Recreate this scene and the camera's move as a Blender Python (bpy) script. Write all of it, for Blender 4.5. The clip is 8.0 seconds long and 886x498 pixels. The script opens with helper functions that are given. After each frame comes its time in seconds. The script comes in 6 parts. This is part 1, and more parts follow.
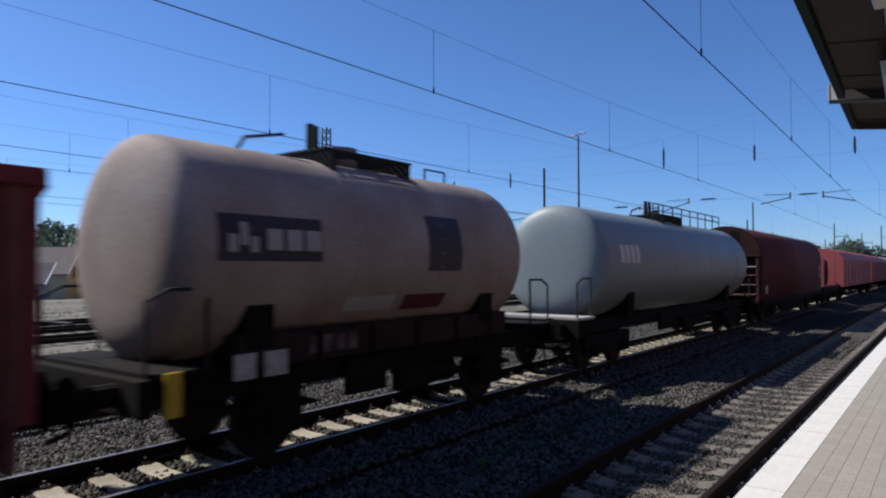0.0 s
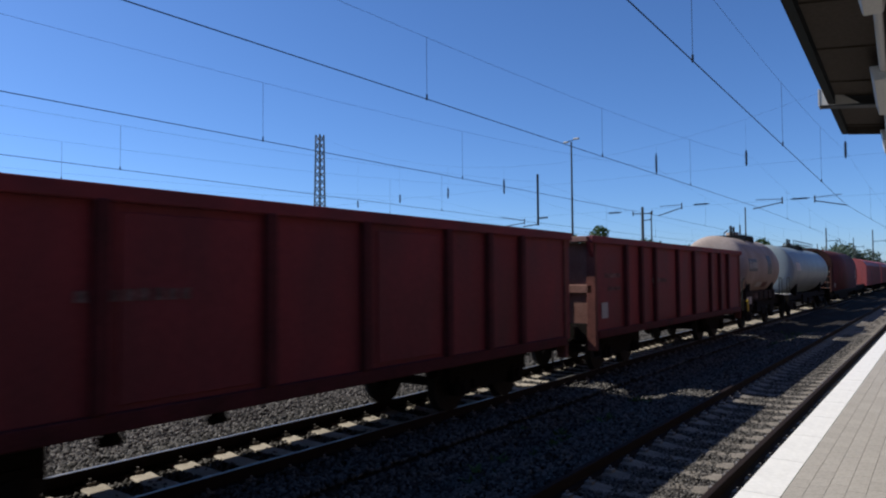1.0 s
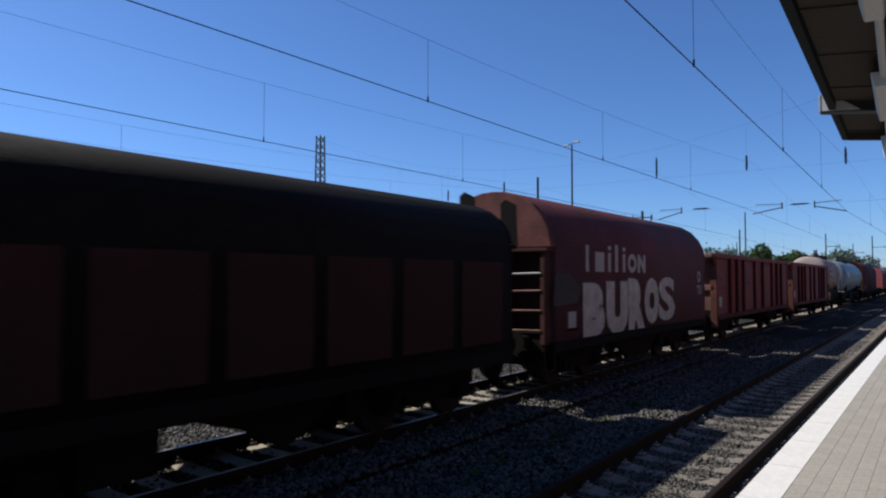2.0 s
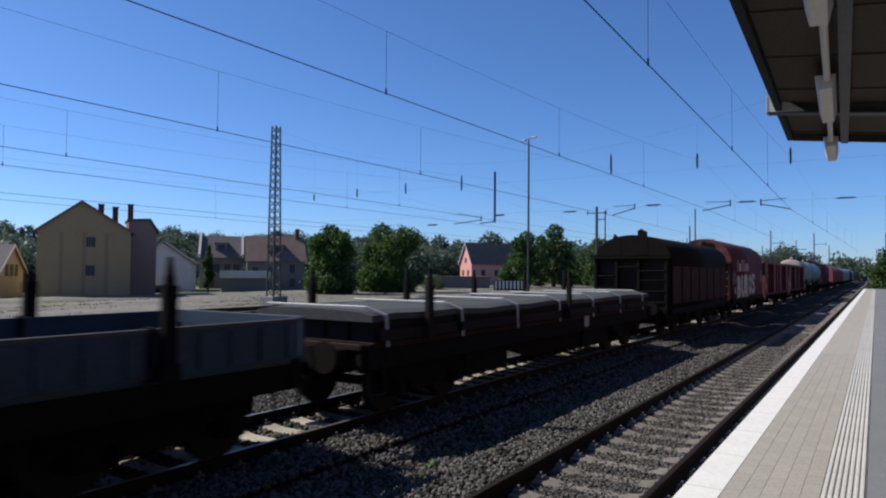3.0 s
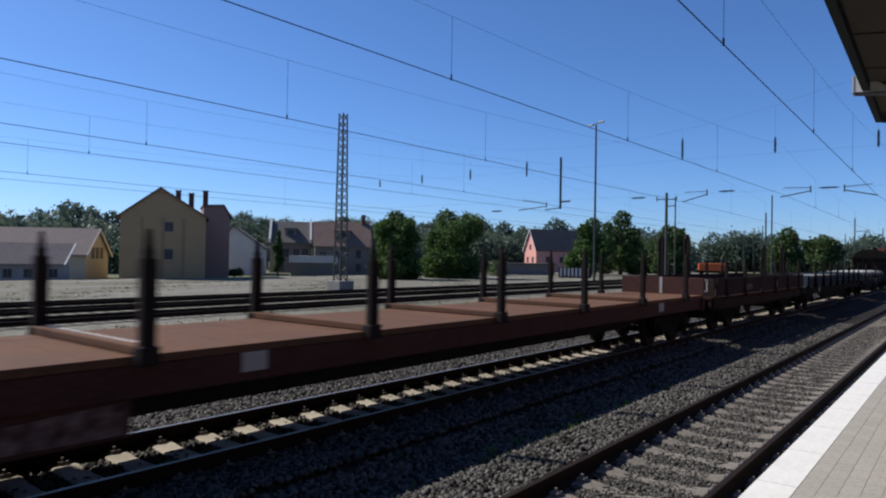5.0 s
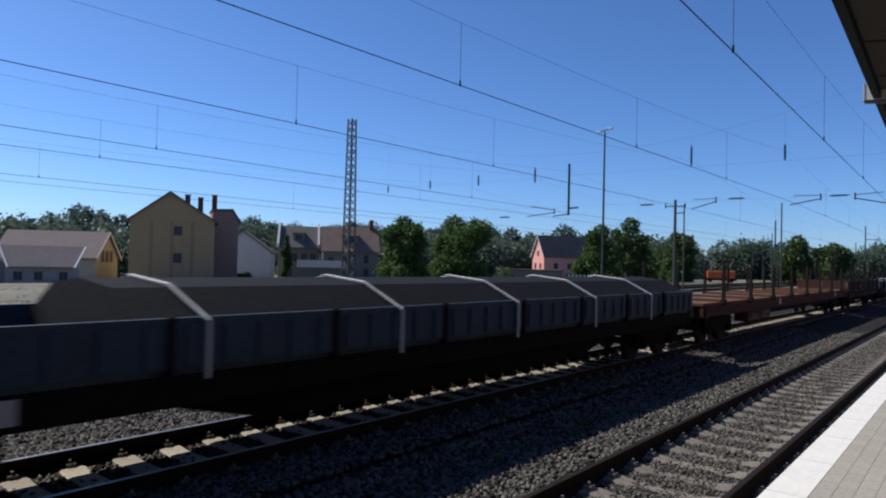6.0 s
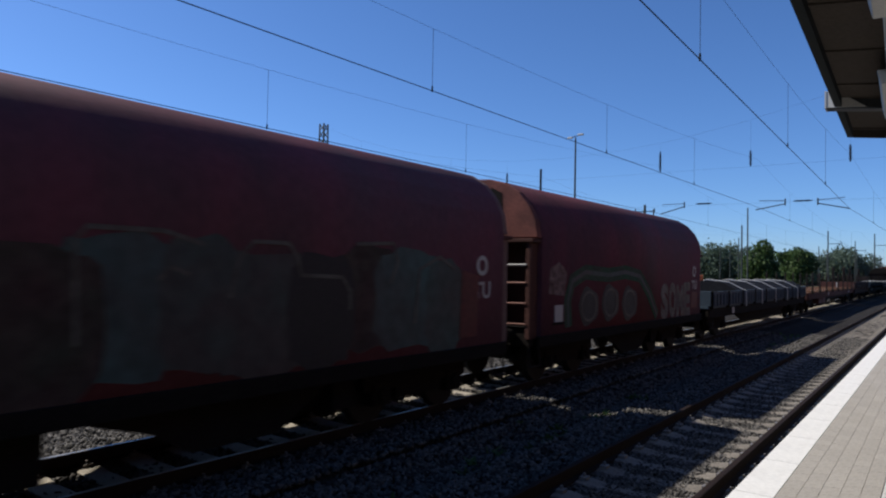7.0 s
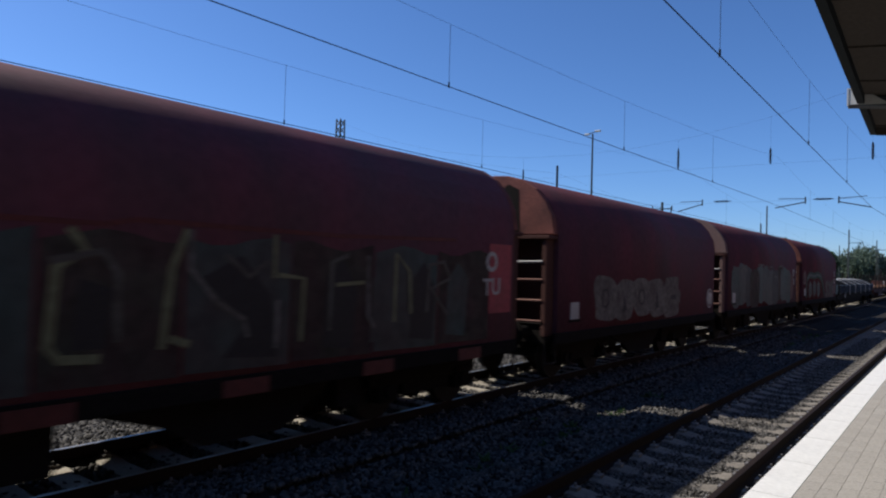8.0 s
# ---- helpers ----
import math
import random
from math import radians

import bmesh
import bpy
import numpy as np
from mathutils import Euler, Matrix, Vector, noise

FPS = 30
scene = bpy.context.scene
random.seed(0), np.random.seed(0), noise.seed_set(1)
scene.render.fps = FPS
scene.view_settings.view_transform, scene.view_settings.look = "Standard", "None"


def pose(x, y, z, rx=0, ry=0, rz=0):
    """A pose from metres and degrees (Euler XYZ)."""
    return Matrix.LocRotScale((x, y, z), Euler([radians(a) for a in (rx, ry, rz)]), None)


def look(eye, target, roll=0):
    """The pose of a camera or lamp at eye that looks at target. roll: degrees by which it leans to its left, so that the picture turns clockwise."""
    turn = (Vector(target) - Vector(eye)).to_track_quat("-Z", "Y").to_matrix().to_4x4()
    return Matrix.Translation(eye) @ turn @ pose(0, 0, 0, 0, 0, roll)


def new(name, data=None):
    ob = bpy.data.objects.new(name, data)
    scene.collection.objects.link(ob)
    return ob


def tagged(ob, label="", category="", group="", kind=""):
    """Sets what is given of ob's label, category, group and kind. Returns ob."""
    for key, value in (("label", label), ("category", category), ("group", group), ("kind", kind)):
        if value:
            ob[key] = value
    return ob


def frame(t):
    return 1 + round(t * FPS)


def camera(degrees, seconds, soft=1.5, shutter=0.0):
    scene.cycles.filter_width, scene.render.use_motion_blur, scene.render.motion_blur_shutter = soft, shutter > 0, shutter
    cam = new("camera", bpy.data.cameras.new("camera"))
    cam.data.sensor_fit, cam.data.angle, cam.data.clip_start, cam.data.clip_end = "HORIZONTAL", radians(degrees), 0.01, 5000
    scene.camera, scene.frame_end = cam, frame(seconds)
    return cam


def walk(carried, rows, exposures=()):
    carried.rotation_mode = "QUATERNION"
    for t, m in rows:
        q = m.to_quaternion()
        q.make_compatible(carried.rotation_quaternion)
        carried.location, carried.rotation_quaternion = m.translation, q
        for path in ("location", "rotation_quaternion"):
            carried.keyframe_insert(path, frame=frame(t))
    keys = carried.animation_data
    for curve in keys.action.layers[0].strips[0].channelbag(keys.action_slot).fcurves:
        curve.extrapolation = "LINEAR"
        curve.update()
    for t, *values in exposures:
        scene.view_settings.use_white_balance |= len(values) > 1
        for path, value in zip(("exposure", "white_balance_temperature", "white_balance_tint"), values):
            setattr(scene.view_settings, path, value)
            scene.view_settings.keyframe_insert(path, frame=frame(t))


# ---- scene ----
# camera: stands on the platform, turned by hand
cam = camera(67.0, 8.0, soft=2.1, shutter=0.12)
EYE = Vector((0.0, 0.0, 2.316))
PATH = [(0.0, 37.144, 1.779, 0.089), (0.2, 37.24, 1.87, 0.06), (0.5, 37.208, 2.005, 0.067), (0.8, 36.70, 2.21, 0.3), (1.0, 36.63, 2.321, 0.42),
        (1.2, 36.60, 2.40, 0.32), (1.5, 36.839, 2.473, 0.211), (1.6, 37.12, 2.43, 0.05), (2.8, 33.666, 2.261, -0.5),
        (3.0, 32.914, 1.953, -0.463), (3.3, 32.491, 1.782, -0.45), (3.5, 32.662, 1.583, -0.15), (3.8, 33.834, 1.707, -0.24), (4.0, 36.151, 1.73, -0.192), (4.5, 38.624, 0.588, -1.034),
        (5.0, 38.393, 0.71, -0.972), (5.2, 39.08, 0.941, -0.9), (6.3, 38.837, 1.321, -1.596), (6.5, 37.911, 1.627, -1.15), (6.7, 37.232, 1.69, -1.2), (6.9, 36.84, 1.57, -1.2),
        (7.0, 36.723, 1.672, -1.147), (7.3, 36.87, 1.80, -1.3), (7.5, 36.871, 1.68, -1.3), (7.7, 37.144, 1.46, -1.42), (8.0, 38.034, 1.302, -1.629)]


def aim(yaw, pitch, roll):
    a, p = radians(yaw), radians(pitch)
    d = Vector((-math.sin(a) * math.cos(p), math.cos(a) * math.cos(p), math.sin(p)))
    return look(EYE, EYE + d, -roll)


walk(cam, [(t, aim(a, p, r)) for t, a, p, r in PATH], exposures=[(0.0, 0.07, 5250, 13), (8.0, 0.07, 5250, 13)])

# daylight: clear sky, sun over the far side of the train and a little behind
SUN = Vector((-1.03, -0.30, 1.0)).normalized()
world = bpy.data.worlds.new("world")
scene.world = world
world.use_nodes = True
wn = world.node_tree.nodes
sky = wn.new("ShaderNodeTexSky")
sky.sky_type = "NISHITA"
sky.sun_disc = False
sky.sun_elevation = math.asin(SUN.z)
sky.sun_rotation = math.atan2(SUN.x, SUN.y)
sky.altitude = 1500
sky.air_density, sky.dust_density, sky.ozone_density = 1.0, 1.0, 6.0
wn["Background"].inputs["Strength"].default_value = 0.10
world.node_tree.links.new(sky.outputs[0], wn["Background"].inputs["Color"])
lamp = bpy.data.lights.new("sun", "SUN")
lamp.energy, lamp.angle, lamp.color = 6.2, radians(0.5), (1.0, 0.85, 0.61)
sun = new("sun", lamp)
sun.matrix_world = look(SUN * 100, (0, 0, 0))


# ---- materials ----
def mat(name, base, rough=0.6, metal=0.0, vary=0.25, scale=6.0, fine=60.0, bump=0.15, dirt=None, dirt_amount=0.4, per_object=0.0, stretch=(1, 1, 1)):
    """Base colour broken by large stains and fine grain, with relief; dirt: a second colour in patches."""
    m = bpy.data.materials.new(name)
    m.use_nodes = True
    n, l = m.node_tree.nodes, m.node_tree.links
    b = n["Principled BSDF"]
    b.inputs["Metallic"].default_value = metal
    b.inputs["Specular IOR Level"].default_value = 0.08 if rough > 0.68 else 0.25
    tc = n.new("ShaderNodeTexCoord")
    mp = n.new("ShaderNodeMapping")
    mp.inputs["Scale"].default_value = stretch
    l.new(tc.outputs["Object"], mp.inputs["Vector"])

    def noise_node(sc, detail):
        k = n.new("ShaderNodeTexNoise")
        k.inputs["Scale"].default_value = sc
        k.inputs["Detail"].default_value = detail
        l.new(mp.outputs[0], k.inputs["Vector"])
        return k

    big, small = noise_node(scale, 5), noise_node(fine, 3)
    ramp = n.new("ShaderNodeValToRGB")
    ramp.color_ramp.elements[0].position, ramp.color_ramp.elements[1].position = 0.3, 0.7
    d = dirt or tuple(c * (1 - vary * 1.6) for c in base)
    ramp.color_ramp.elements[0].color = (*[a * (1 - dirt_amount) + c * dirt_amount for a, c in zip(base, d)], 1)
    ramp.color_ramp.elements[1].color = (*base, 1)
    l.new(big.outputs["Fac"], ramp.inputs["Fac"])
    mix = n.new("ShaderNodeMix")
    mix.data_type, mix.blend_type = "RGBA", "MULTIPLY"
    mix.inputs["Factor"].default_value = 1.0
    r2 = n.new("ShaderNodeMapRange")
    r2.inputs["From Min"].default_value, r2.inputs["From Max"].default_value = 0.3, 0.7
    r2.inputs["To Min"].default_value, r2.inputs["To Max"].default_value = 1 - vary, 1 + vary * 0.4
    l.new(small.outputs["Fac"], r2.inputs["Value"])
    l.new(ramp.outputs["Color"], mix.inputs["A"])
    l.new(r2.outputs[0], mix.inputs["B"])
    last = mix.outputs["Result"]
    if per_object:
        oi = n.new("ShaderNodeObjectInfo")
        r3 = n.new("ShaderNodeMapRange")
        r3.inputs["To Min"].default_value, r3.inputs["To Max"].default_value = 1 - per_object, 1 + per_object
        l.new(oi.outputs["Random"], r3.inputs["Value"])
        mx = n.new("ShaderNodeMix")
        mx.data_type, mx.blend_type = "RGBA", "MULTIPLY"
        mx.inputs["Factor"].default_value = 1.0
        l.new(last, mx.inputs["A"])
        l.new(r3.outputs[0], mx.inputs["B"])
        last = mx.outputs["Result"]
    l.new(last, b.inputs["Base Color"])
    rr = n.new("ShaderNodeMapRange")
    rr.inputs["To Min"].default_value, rr.inputs["To Max"].default_value = max(0.05, rough - 0.12), min(1, rough + 0.15)
    l.new(big.outputs["Fac"], rr.inputs["Value"])
    l.new(rr.outputs[0], b.inputs["Roughness"])
    if bump:
        bp = n.new("ShaderNodeBump")
        bp.inputs["Strength"].default_value, bp.inputs["Distance"].default_value = bump, 0.02
        l.new(small.outputs["Fac"], bp.inputs["Height"])
        l.new(bp.outputs[0], b.inputs["Normal"])
    return m


def island_mat(name, c0, c1, rough=0.9):
    """Colour that changes from loose piece to loose piece."""
    m = bpy.data.materials.new(name)
    m.use_nodes = True
    n, l = m.node_tree.nodes, m.node_tree.links
    b = n["Principled BSDF"]
    b.inputs["Roughness"].default_value = rough
    b.inputs["Specular IOR Level"].default_value = 0.08
    g = n.new("ShaderNodeNewGeometry")
    r = n.new("ShaderNodeValToRGB")
    r.color_ramp.elements[0].color, r.color_ramp.elements[1].color = (*c0, 1), (*c1, 1)
    l.new(g.outputs["Random Per Island"], r.inputs["Fac"])
    l.new(r.outputs["Color"], b.inputs["Base Color"])
    return m


def leaf_mat(name, c0, c1):
    m = island_mat(name, c0, c1, 0.6)
    b = m.node_tree.nodes["Principled BSDF"]
    b.inputs["Specular IOR Level"].default_value = 0.25
    n, l = m.node_tree.nodes, m.node_tree.links
    tr = n.new("ShaderNodeBsdfTranslucent")
    mx = n.new("ShaderNodeMixShader")
    mx.inputs[0].default_value = 0.35
    l.new(b.inputs["Base Color"].links[0].from_socket, tr.inputs["Color"])
    l.new(b.outputs[0], mx.inputs[1])
    l.new(tr.outputs[0], mx.inputs[2])
    l.new(mx.outputs[0], n["Material Output"].inputs["Surface"])
    return m


M_STONE = island_mat("ballast_stones", (0.007, 0.0065, 0.006), (0.140, 0.129, 0.116))
M_BALLAST = mat("ballast_bed", (0.036, 0.032, 0.028), 0.95, vary=0.6, scale=1.2, fine=22, bump=1.0, dirt=(0.020, 0.017, 0.015), dirt_amount=0.7)
M_YARD = mat("yard_gravel", (0.25, 0.232, 0.20), 0.95, vary=0.55, scale=0.16, fine=7, bump=0.6, dirt=(0.13, 0.125, 0.085), dirt_amount=1.0, stretch=(1, 0.35, 1))
M_EARTH = mat("earth", (0.20, 0.19, 0.13), 0.95, vary=0.4, scale=0.05, fine=3, bump=0.4, dirt=(0.09, 0.12, 0.05), dirt_amount=0.9)
M_CLIP = mat("clip_steel", (0.24, 0.215, 0.19), 0.45, metal=0.3, vary=0.3, scale=8, fine=50)
M_SLEEPER = mat("sleeper_concrete", (0.21, 0.185, 0.155), 0.9, vary=0.3, scale=5, fine=50, bump=0.4, dirt=(0.10, 0.085, 0.07), per_object=0.14)
M_SLEEPERP = mat("pale_sleeper_concrete", (0.40, 0.355, 0.285), 0.9, vary=0.25, scale=5, fine=50, bump=0.4, dirt=(0.25, 0.21, 0.165), per_object=0.14)
M_SHEET = mat("black_sheet", (0.018, 0.018, 0.02), 0.9, vary=0.3, scale=2, fine=14, bump=0.25)
M_OCHRED = mat("ochre_render_weathered", (0.35, 0.235, 0.13), 0.9, vary=0.12, scale=0.5, fine=8, bump=0.1)
M_GRASS = leaf_mat("dry_grass", (0.09, 0.09, 0.04), (0.19, 0.17, 0.09))
M_RAIL = mat("rail_rust", (0.024, 0.016, 0.013), 0.75, vary=0.35, scale=4, fine=60, bump=0.3)
M_RAILTOP = mat("rail_head_steel", (0.36, 0.34, 0.32), 0.42, metal=0.85, vary=0.2, scale=3, fine=40, bump=0.05)
M_WHITE = mat("white_edge_paint", (0.70, 0.675, 0.63), 0.7, vary=0.10, scale=2.0, fine=30, bump=0.15, dirt=(0.55, 0.53, 0.50), dirt_amount=0.35)
M_PAVER = mat("platform_paver", (0.36, 0.33, 0.285), 0.9, vary=0.18, scale=3, fine=70, bump=0.3, dirt=(0.29, 0.265, 0.23), per_object=0.05)
M_JOINT = mat("paver_joint", (0.345, 0.316, 0.273), 0.95, vary=0.3, scale=4, fine=60)
M_TACTILE = mat("tactile_slab", (0.50, 0.485, 0.45), 0.85, vary=0.15, scale=3, fine=60, bump=0.2, dirt=(0.36, 0.34, 0.31), per_object=0.06)
M_ASPHALT = mat("platform_asphalt", (0.20, 0.20, 0.205), 0.9, vary=0.2, scale=1.5, fine=80, bump=0.3)
M_CONC = mat("platform_concrete", (0.28, 0.27, 0.25), 0.9, vary=0.3, scale=2, fine=30, bump=0.4)
M_STEELD = mat("dark_galvanised_steel", (0.04, 0.044, 0.044), 0.7, metal=0.1, vary=0.25, scale=3, fine=40)
M_STEELG = mat("grey_green_mast_paint", (0.05, 0.058, 0.054), 0.6, vary=0.25, scale=3, fine=40)
M_WIRE = mat("copper_wire", (0.03, 0.033, 0.036), 0.7, metal=0.1, vary=0.1, bump=0)
M_INSUL = mat("insulator_brown", (0.012, 0.009, 0.008), 0.8, vary=0.1, bump=0)
M_CANOPY = mat("canopy_underside", (0.085, 0.07, 0.056), 0.7, vary=0.2, scale=2, fine=30)
M_WING = mat("red_brown_render", (0.34, 0.225, 0.175), 0.9, vary=0.12, scale=0.5, fine=8, bump=0.1)
M_CANBEAM = mat("canopy_beam_paint", (0.095, 0.10, 0.105), 0.55, vary=0.15, scale=3, fine=40)
M_LAMPBOX = mat("lamp_housing", (0.62, 0.60, 0.55), 0.45, vary=0.1, scale=5, fine=50, bump=0.05)
M_TANKBEIGE = mat("tank_beige_paint", (0.42, 0.355, 0.31), 0.72, vary=0.18, scale=0.9, fine=20, bump=0.05, dirt=(0.25, 0.19, 0.155), dirt_amount=0.8)
M_TANKGREY = mat("tank_grey_paint", (0.225, 0.27, 0.29), 0.45, vary=0.12, scale=0.9, fine=20, bump=0.05, dirt=(0.24, 0.26, 0.26), dirt_amount=0.6)
M_RED = mat("wagon_oxide_red", (0.215, 0.036, 0.040), 0.65, vary=0.2, scale=1.3, fine=25, bump=0.12, dirt=(0.085, 0.024, 0.027), dirt_amount=0.75, stretch=(1, 1, 0.45))
M_REDPOST = mat("wagon_post_red", (0.105, 0.027, 0.028), 0.7, vary=0.25, scale=2.0, fine=25, bump=0.12, dirt=(0.05, 0.018, 0.018), dirt_amount=0.8)
M_REDEND = mat("wagon_end_red", (0.20, 0.078, 0.062), 0.75, vary=0.2, scale=2.0, fine=25, bump=0.12, dirt=(0.075, 0.035, 0.03), dirt_amount=0.8)
M_TARPRED = mat("hood_tarp_red", (0.150, 0.048, 0.062), 0.8, vary=0.18, scale=0.8, fine=14, bump=0.1, dirt=(0.075, 0.045, 0.050), dirt_amount=0.9, stretch=(1, 1, 0.5))
M_TARPBROWN = mat("hood_tarp_brown", (0.150, 0.056, 0.067), 0.8, vary=0.18, scale=0.8, fine=14, bump=0.1, dirt=(0.08, 0.046, 0.044), dirt_amount=0.8)
# Van red lightened towards pink; the haze up the train is in the colour.
M_HAZERED = mat("hazed_red_paint", (0.36, 0.085, 0.085), 0.6, vary=0.15, scale=1, fine=20, dirt=(0.22, 0.07, 0.06))
M_PALE = mat("pale_grey_paint", (0.50, 0.50, 0.50), 0.5, vary=0.15, scale=1, fine=20)
M_BOGIE = mat("bogie_grime", (0.016, 0.013, 0.011), 0.9, vary=0.4, scale=4, fine=30, bump=0.3)
M_WHEEL = mat("wheel_steel", (0.035, 0.03, 0.027), 0.7, metal=0.2, vary=0.3, scale=5, fine=40)
M_BLUEGREY = mat("low_side_blue_grey", (0.040, 0.064, 0.096), 0.65, vary=0.25, scale=1.5, fine=25, bump=0.1, dirt=(0.034, 0.043, 0.056), dirt_amount=0.7)
M_UMBER = mat("dark_umber_boards", (0.030, 0.019, 0.0165), 0.8, vary=0.3, scale=1.5, fine=25, bump=0.12, dirt=(0.05, 0.032, 0.027), dirt_amount=0.6)
M_BROWN = mat("flat_wagon_brown", (0.050, 0.022, 0.018), 0.75, vary=0.25, scale=1.5, fine=25, bump=0.12, dirt=(0.028, 0.015, 0.013), dirt_amount=0.7)
M_DECK = mat("rusty_deck", (0.145, 0.078, 0.046), 0.8, vary=0.25, scale=1.2, fine=25, bump=0.2, dirt=(0.105, 0.06, 0.04), dirt_amount=0.7)
M_SILL = mat("sill_dark_red", (0.088, 0.042, 0.034), 0.75, vary=0.3, scale=1.5, fine=25, bump=0.12, dirt=(0.06, 0.03, 0.026), dirt_amount=0.8)
# Wagon-end red with the sunlight on the ends lifted into its base colour.
M_ENDPALE = mat("sunlit_end_red", (0.27, 0.155, 0.125), 0.8, vary=0.25, scale=2.0, fine=25, bump=0.12, dirt=(0.15, 0.075, 0.06), dirt_amount=0.8)
M_GRAF = mat("mottled_graffiti", (0.24, 0.17, 0.155), 0.7, vary=0.5, scale=5, fine=16, bump=0.02, dirt=(0.06, 0.028, 0.026), dirt_amount=1.0)
M_BAND = mat("bright_green_spray_paint", (0.030, 0.080, 0.044), 0.7, vary=0.4, scale=2.5, fine=12, bump=0.02, dirt=(0.05, 0.045, 0.036), dirt_amount=0.9)
M_HOODEND = mat("pinkish_grey_hood_end", (0.17, 0.118, 0.106), 0.8, vary=0.25, scale=2.5, fine=25, bump=0.12, dirt=(0.16, 0.10, 0.09), dirt_amount=0.8)
M_SPRAYGREY = mat("mid_grey_spray_paint", (0.19, 0.175, 0.155), 0.7, vary=0.35, scale=2.5, fine=10, bump=0.02, dirt=(0.09, 0.075, 0.065), dirt_amount=0.9)
M_POST = mat("stanchion_dark", (0.028, 0.022, 0.02), 0.75, vary=0.3, scale=4, fine=30)
M_TARPGREY = mat("grey_tarpaulin", (0.085, 0.083, 0.081), 0.75, vary=0.2, scale=1.5, fine=10, bump=0.25, dirt=(0.055, 0.053, 0.05))
M_TARPPALE = mat("pale_grey_tarpaulin", (0.17, 0.165, 0.155), 0.75, vary=0.2, scale=1.5, fine=10, bump=0.25, dirt=(0.10, 0.095, 0.09))
M_STRAP = mat("white_strap", (0.62, 0.60, 0.56), 0.7, vary=0.15, bump=0.05)
M_YELLOW = mat("yellow_paint", (0.62, 0.42, 0.03), 0.5, vary=0.15, scale=5, fine=50)
M_SIGNW = mat("white_label_paint", (0.42, 0.40, 0.38), 0.6, vary=0.15, scale=5, fine=50, bump=0.05)
M_LOGOBG = mat("logo_panel_dark", (0.045, 0.04, 0.05), 0.5, vary=0.15, scale=5, fine=50, bump=0.05)
M_SPRAY = mat("grey_white_spray_paint", (0.58, 0.54, 0.505), 0.6, vary=0.2, scale=4, fine=20, bump=0.02, dirt=(0.27, 0.24, 0.22), dirt_amount=0.7)
M_SPRAYDK = mat("black_spray_paint", (0.03, 0.025, 0.025), 0.6, vary=0.2, scale=4, fine=20, bump=0.02)
M_SPRAYDIM = mat("dim_grey_spray_paint", (0.125, 0.118, 0.098), 0.6, vary=0.3, scale=3, fine=14, bump=0.02, dirt=(0.045, 0.03, 0.028), dirt_amount=0.8)
M_SPRAYGR = mat("green_spray_paint", (0.050, 0.078, 0.070), 0.6, vary=0.3, scale=0.9, fine=5, bump=0.02, dirt=(0.055, 0.036, 0.036), dirt_amount=0.9)
M_SPRAYOLIVE = mat("dark_olive_spray_paint", (0.058, 0.055, 0.042), 0.7, vary=0.35, scale=1.6, fine=6, bump=0.02, dirt=(0.065, 0.034, 0.034), dirt_amount=0.9)
M_SPRAYTEAL = mat("teal_spray_paint", (0.058, 0.108, 0.102), 0.6, vary=0.3, scale=0.9, fine=5, bump=0.02, dirt=(0.05, 0.04, 0.04), dirt_amount=0.9)
M_REDPANEL = mat("fresh_red_panel", (0.36, 0.065, 0.075), 0.6, vary=0.2, scale=3, fine=12, bump=0.02, dirt=(0.12, 0.04, 0.045))
M_SPRAYYE = mat("yellow_green_spray_paint", (0.19, 0.185, 0.10), 0.6, vary=0.25, scale=3, fine=12, bump=0.02)
M_SPRAYPK = mat("pink_red_spray_paint", (0.11, 0.028, 0.024), 0.6, vary=0.25, scale=3, fine=12, bump=0.02)
M_OCHRE = mat("ochre_render", (0.43, 0.30, 0.15), 0.9, vary=0.12, scale=0.5, fine=8, bump=0.1, dirt=(0.32, 0.24, 0.15))
M_YELLOWR = mat("yellow_render", (0.47, 0.45, 0.36), 0.9, vary=0.1, scale=0.5, fine=8, bump=0.1)
M_WHITER = mat("white_render", (0.62, 0.60, 0.57), 0.9, vary=0.18, scale=0.5, fine=8, bump=0.1)
M_LIME = mat("dull_limewash", (0.36, 0.34, 0.315), 0.9, vary=0.25, scale=0.8, fine=8, bump=0.1, dirt=(0.2, 0.185, 0.17))
M_GREYR = mat("grey_render", (0.19, 0.175, 0.16), 0.9, vary=0.12, scale=0.5, fine=8, bump=0.1)
M_PINKR = mat("pink_render", (0.72, 0.36, 0.31), 0.9, vary=0.1, scale=0.5, fine=8, bump=0.1)
M_ROOF = mat("brown_roof_tiles", (0.20, 0.145, 0.12), 0.85, vary=0.25, scale=0.8, fine=9, bump=0.4, dirt=(0.11, 0.08, 0.065))
M_ROOFPALE = mat("pale_roof_tiles", (0.27, 0.225, 0.20), 0.85, vary=0.25, scale=0.8, fine=9, bump=0.4, dirt=(0.17, 0.14, 0.12))
M_ROOFGR = mat("grey_roof_tiles", (0.15, 0.135, 0.125), 0.85, vary=0.25, scale=0.8, fine=9, bump=0.4)
M_GLASS = mat("window_dark", (0.05, 0.055, 0.06), 0.15, vary=0.1, bump=0)
M_TRIM = mat("white_trim", (0.65, 0.63, 0.6), 0.7, vary=0.1, bump=0.05)
M_BRICK = mat("chimney_brick", (0.16, 0.08, 0.06), 0.9, vary=0.3, scale=4, fine=20)
M_BARK = mat("bark", (0.09, 0.07, 0.05), 0.95, vary=0.35, scale=5, fine=30, bump=0.5)
